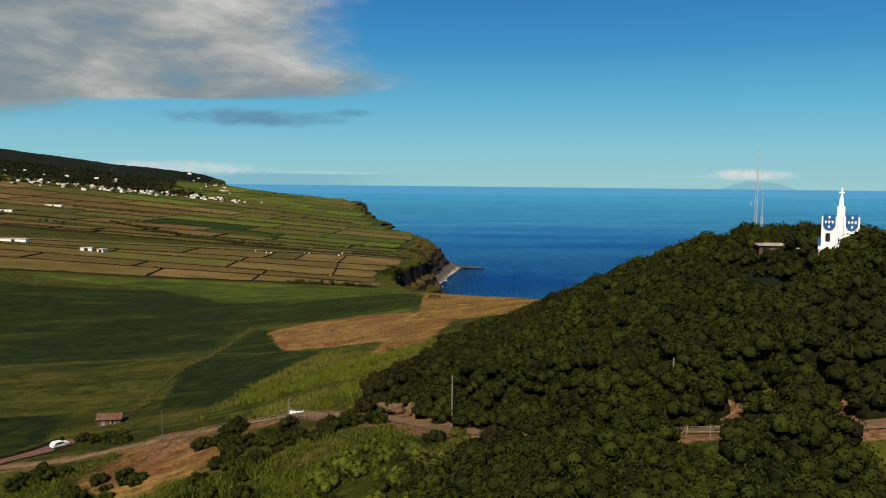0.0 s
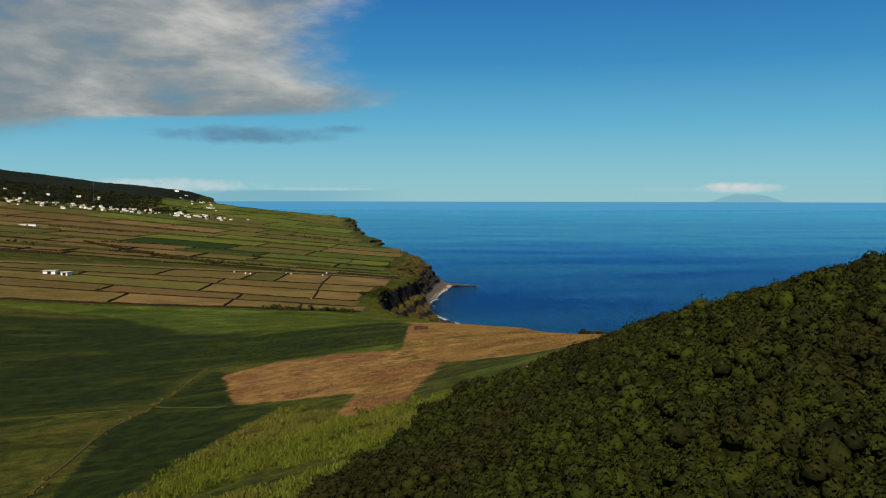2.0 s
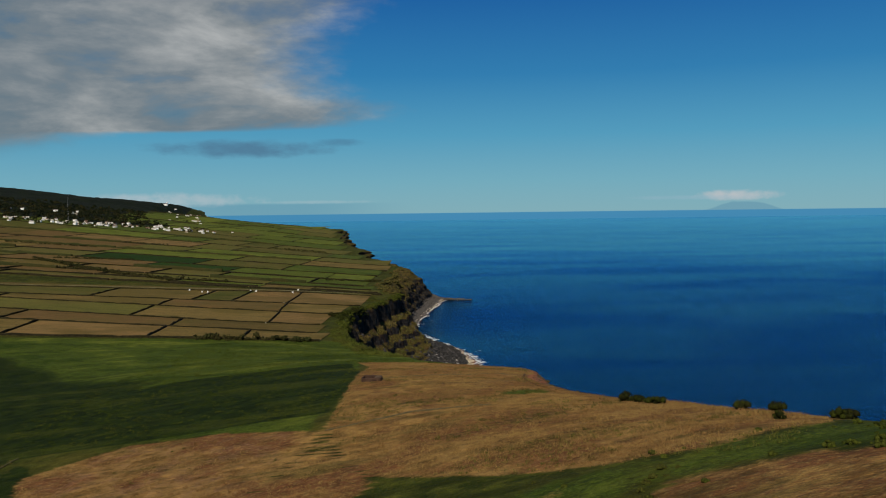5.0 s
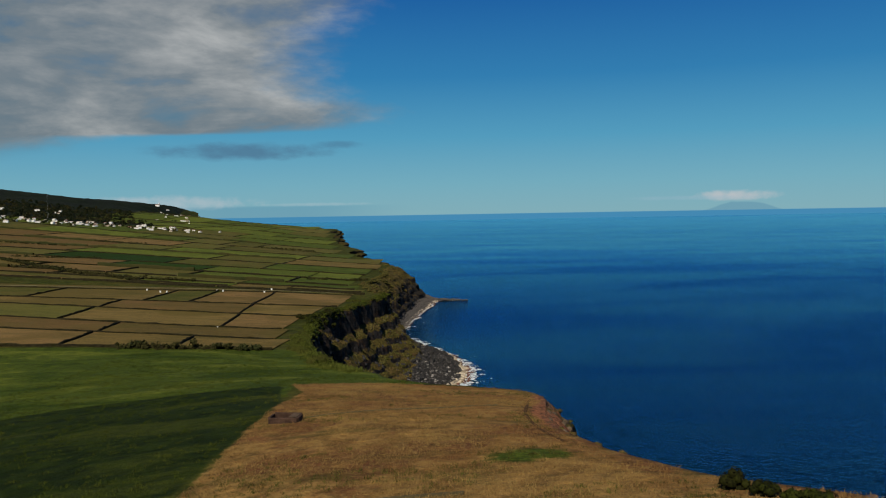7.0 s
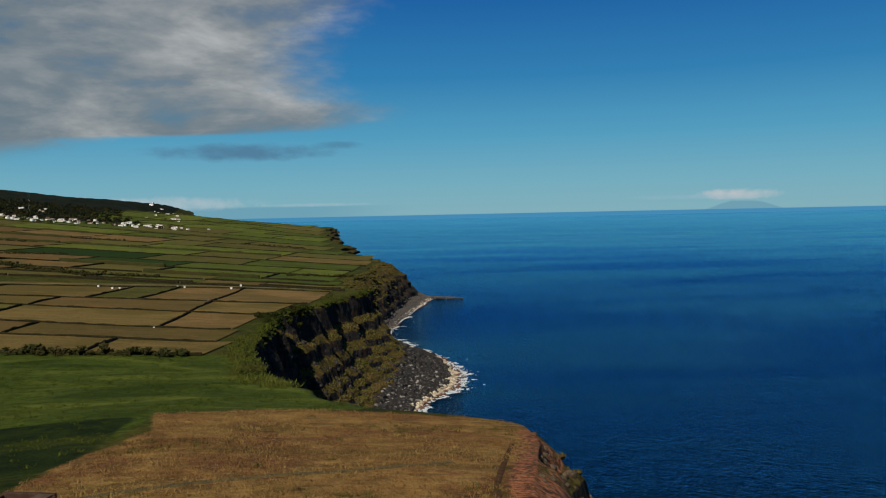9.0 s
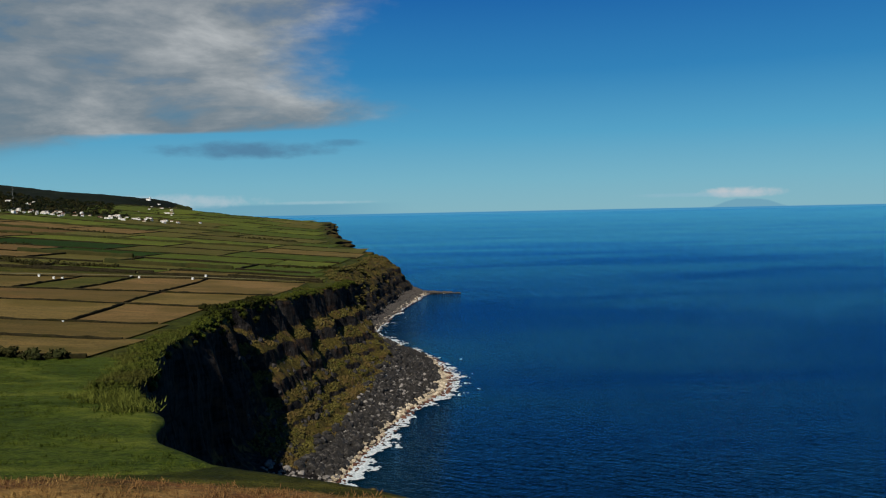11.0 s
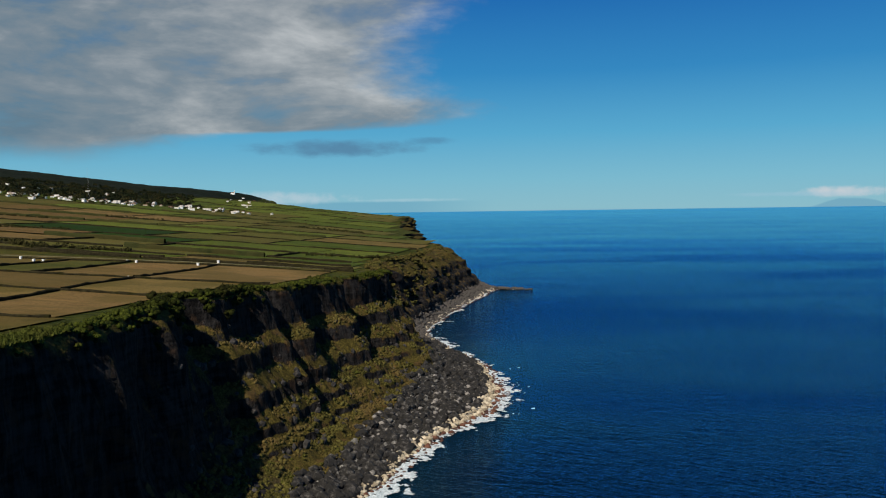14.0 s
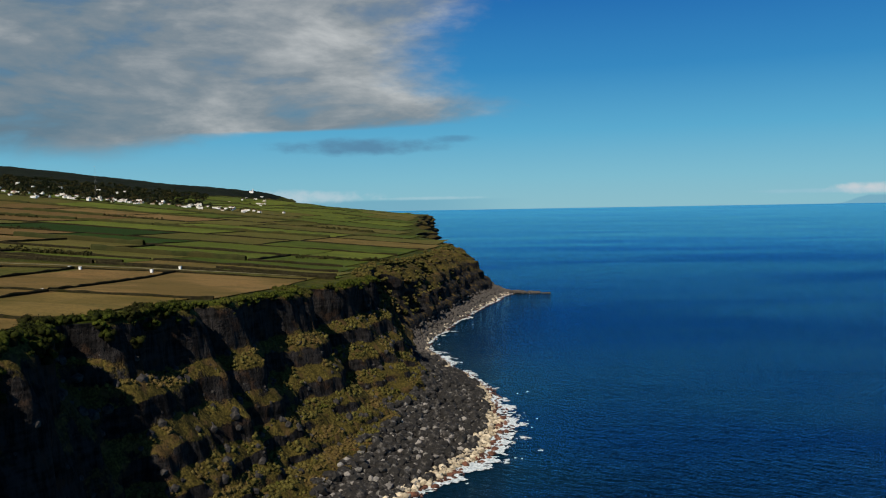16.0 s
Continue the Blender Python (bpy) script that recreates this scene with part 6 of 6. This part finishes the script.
# ---- the shore: boulders, foam, the rock spit ----
def boulder_mesh(seed):
    r_ = np.random.default_rng(seed)
    bm = bmesh.new()
    bmesh.ops.create_icosphere(bm, subdivisions=1, radius=1.0)
    v = np.array([p.co for p in bm.verts]) * r_.uniform(0.72, 1.12, (len(bm.verts), 1)) * r_.uniform(0.7, 1.2, 3)
    v[:, 2] *= 0.8
    f = np.array([[p.index for p in q.verts] for q in bm.faces])
    bm.free()
    return v, f


ROCKS = [boulder_mesh(500 + i) for i in range(10)]


def place_on_beach(n, y0, y1, s0, s1, seed):
    r_ = np.random.default_rng(seed)
    y = r_.uniform(y0, y1, n)
    low = np.maximum(s0, foot_s(y) - 0.03) if s0 < 0.6 and y0 > 600 else s0
    s = low + (s1 - low) * r_.uniform(0, 1, n)
    a, b = top_x(y), shore_x(y)
    x, z = cliff(y, np.clip(s, 0, 1))
    x = np.where(s > 1, b + (s - 1) * (b - a), x)
    return x, y, np.where(s > 1, -0.25, z)


def heap(name, label, n, y0, y1, s0, s1, lo, hi, mat, seed, parent):
    x, y, z = place_on_beach(n, y0, y1, s0, s1, seed)
    r_ = np.random.default_rng(seed + 1)
    size = lo + (hi - lo) * r_.uniform(0, 1, n) ** 2.2
    v, f, dress = strewn(ROCKS, x, y, z + size * 0.12, size, seed + 2)
    o = new(name, mesh_of(name, v, f, [mat]))
    o.parent = parent
    return tagged(o, label, kind="stuff")


gp = np.random.default_rng(61)
py_, ps_ = gp.uniform(322, 428, 420), gp.uniform(0.01, 0.28, 420)
px_, pz_ = cliff(py_, ps_)
v, f, dress = strewn(ROCKS, px_, py_, pz_ - 0.1, 0.25 + 0.8 * gp.uniform(0, 1, 420) ** 2, 63)
tagged(new("brink_rocks", mesh_of("brink_rocks", v, f, [rough_mat("brown_rock", (0.030, 0.022, 0.014), (0.120, 0.082, 0.050), 1.2, 0.9, 0.6, 0.15)])), "brown rocks littering the promontory brink", "rocks", kind="stuff")
keep_ = gp.uniform(0, 1, 420) < 0.16
brush("brink_weeds", "olive weeds among the rocks of the brink", "weeds", SHRUB, px_[keep_] + 0.5, py_[keep_], pz_[keep_] - 0.4, 0.2, 0.45, LEDGE_LEAF, 64)

gy, gs = gp.uniform(655, 965, 900), gp.uniform(0.04, 0.52, 900)
px_, pz_ = cliff(gy, gs)
v, f, dress = strewn(ROCKS, px_ - 0.3, gy, pz_ - 0.2, 0.4 + 1.7 * gp.uniform(0, 1, 900) ** 3, 65, 1.25)
tagged(new("face_rocks", mesh_of("face_rocks", v, f, [rough_mat("dark_basalt", (0.006, 0.0055, 0.005), (0.060, 0.054, 0.050), 1.5, 0.9, 0.7, 0.2)])), "dark basalt outcrops jutting from the cliff ledges", "rocks", kind="stuff")

beach = thing("boulder_beach", "beach of dark basalt boulders with pale ones at the waterline", "beach", (0, 0, 0))
heap("dark_boulders", "dark grey basalt boulders", 3600, 650, 965, 0.46, 0.93, 0.5, 2.9, BOULDER, 41, beach)
heap("grey_boulders", "lighter grey boulders scattered on the beach", 1000, 655, 960, 0.5, 0.93, 0.4, 1.5, GREY_BOULDER, 62, beach)
heap("cape_boulders", "dark grey basalt boulders", 2200, 960, 1345, 0.72, 0.985, 0.6, 1.9, CAPE_ROCK, 44, beach)
heap("pale_boulders", "pale sun-bleached boulders", 1500, 640, 985, 0.885, 0.985, 0.4, 1.25, PALE_BOULDER, 47, beach)
heap("pale_boulders", "pale sun-bleached boulders", 430, 985, 1340, 0.92, 1.0, 0.5, 1.3, PALE_BOULDER, 50, beach)
heap("wet_boulders", "wet reddish boulders in the wash", 900, 640, 1010, 0.97, 1.05, 0.4, 1.2, RED_BOULDER, 53, beach)
heap("wet_boulders", "wet reddish boulders in the wash", 300, 1010, 1340, 0.97, 1.08, 0.5, 1.3, RED_BOULDER, 56, beach)
heap("shaded_boulders", "dark grey basalt boulders", 500, 560, 650, 0.4, 0.98, 0.5, 1.8, BOULDER, 59, beach)
for k, (mat, s0, s1, n, name) in enumerate(((BOULDER, 0.5, 0.9, 150, "dark_boulder"), (PALE_BOULDER, 0.9, 0.985, 110, "pale_boulder"), (RED_BOULDER, 0.98, 1.03, 40, "wet_boulder"))):
    meshes = [mesh_of(name, v, f, [mat]) for v, f in ROCKS[:6]]
    x, y, z = place_on_beach(n, 735, 840, s0, s1, 70 + k)
    r_ = np.random.default_rng(80 + k)
    for i in range(n):
        o = new(name, meshes[int(r_.integers(6))])
        o.parent = beach
        q = r_.uniform(0.9, 1.75)
        o.matrix_basis = pose(x[i], y[i], z[i] + q * 0.2, 0, 0, r_.uniform(0, 360)) @ Matrix.Diagonal((q, q, q, 1))

spit = thing("rock_spit", "low dark rock spit running out from the headland", "rocks", (0, 0, 0))
r_ = np.random.default_rng(90)
t_ = r_.uniform(0, 1, 170)
t_ = np.where((t_ > 0.55) & (t_ < 0.68), t_ * 0.6, t_)
v, f, dress = strewn(ROCKS, 22 + 43 * t_ + r_.normal(size=170), 1312 - 3 * t_ + r_.normal(size=170) * (3.5 - 2.5 * t_), 0.2 + 1.6 * (1 - t_) * r_.uniform(0, 1, 170), r_.uniform(0.4, 1.5, 170), 91)
o = new("rocks", mesh_of("rocks", v, f, [CAPE_ROCK]))
o.parent = spit
v, f, dress = strewn(ROCKS, 20 + 34 * t_ + r_.normal(size=170), 1316 - 3 * t_ + r_.normal(size=170) * 3, 0.2 + 2.4 * (1 - t_) * r_.uniform(0, 1, 170), r_.uniform(0.8, 2.4, 170), 92)
o = new("dark_rocks", mesh_of("dark_rocks", v, f, [CAPE_ROCK]))
o.parent = spit


def foam():
    cell = 0.5
    ys, us = np.arange(630, 1335, cell), np.arange(-3, 22, cell)
    Y, U = np.meshgrid(ys, us)
    b = shore_x(Y)
    X = b + U + grain(Y, U, 2.0, 111, 1) * 0.5
    YJ = Y + grain(U, Y, 2.0, 112, 1) * 0.5
    surge = (1 - 0.5 * smooth(960, 1040, Y)) * 1.05 * (0.55 + 0.75 * smooth(-0.25, 0.45, grain(Y, 0 * Y, 42, 113, 2)) + 0.9 * np.exp(-(((Y - 800) / 40) ** 2)))
    lace = grain(X, Y, 7.5, 114, 4) + 0.6 * grain(X, Y, 1.9, 115, 2)
    want = (lace - (-0.42 + U / (8.0 * surge))) > 0
    far = (grain(X, Y, 9, 116, 4) + 0.3 * grain(X, Y, 2.0, 118, 2) > 0.56 + U * 0.012) & (U < 20)
    keep = (want | far)[:-1, :-1] & (U[:-1, :-1] > -2.5)
    f = grid_faces(*Y.shape)[keep.ravel()]
    used, idx = np.unique(f, return_inverse=True)
    Z = 0.14 + 0.25 * np.maximum(0, grain(X, Y, 3, 117, 2))
    v = np.stack([X, YJ, Z], -1).reshape(-1, 3)[used]
    tagged(new("surf_foam", mesh_of("surf_foam", v, idx.reshape(-1, 4), [FOAM], False)), "white surf foam along the boulder shore", "foam", kind="stuff")


foam()
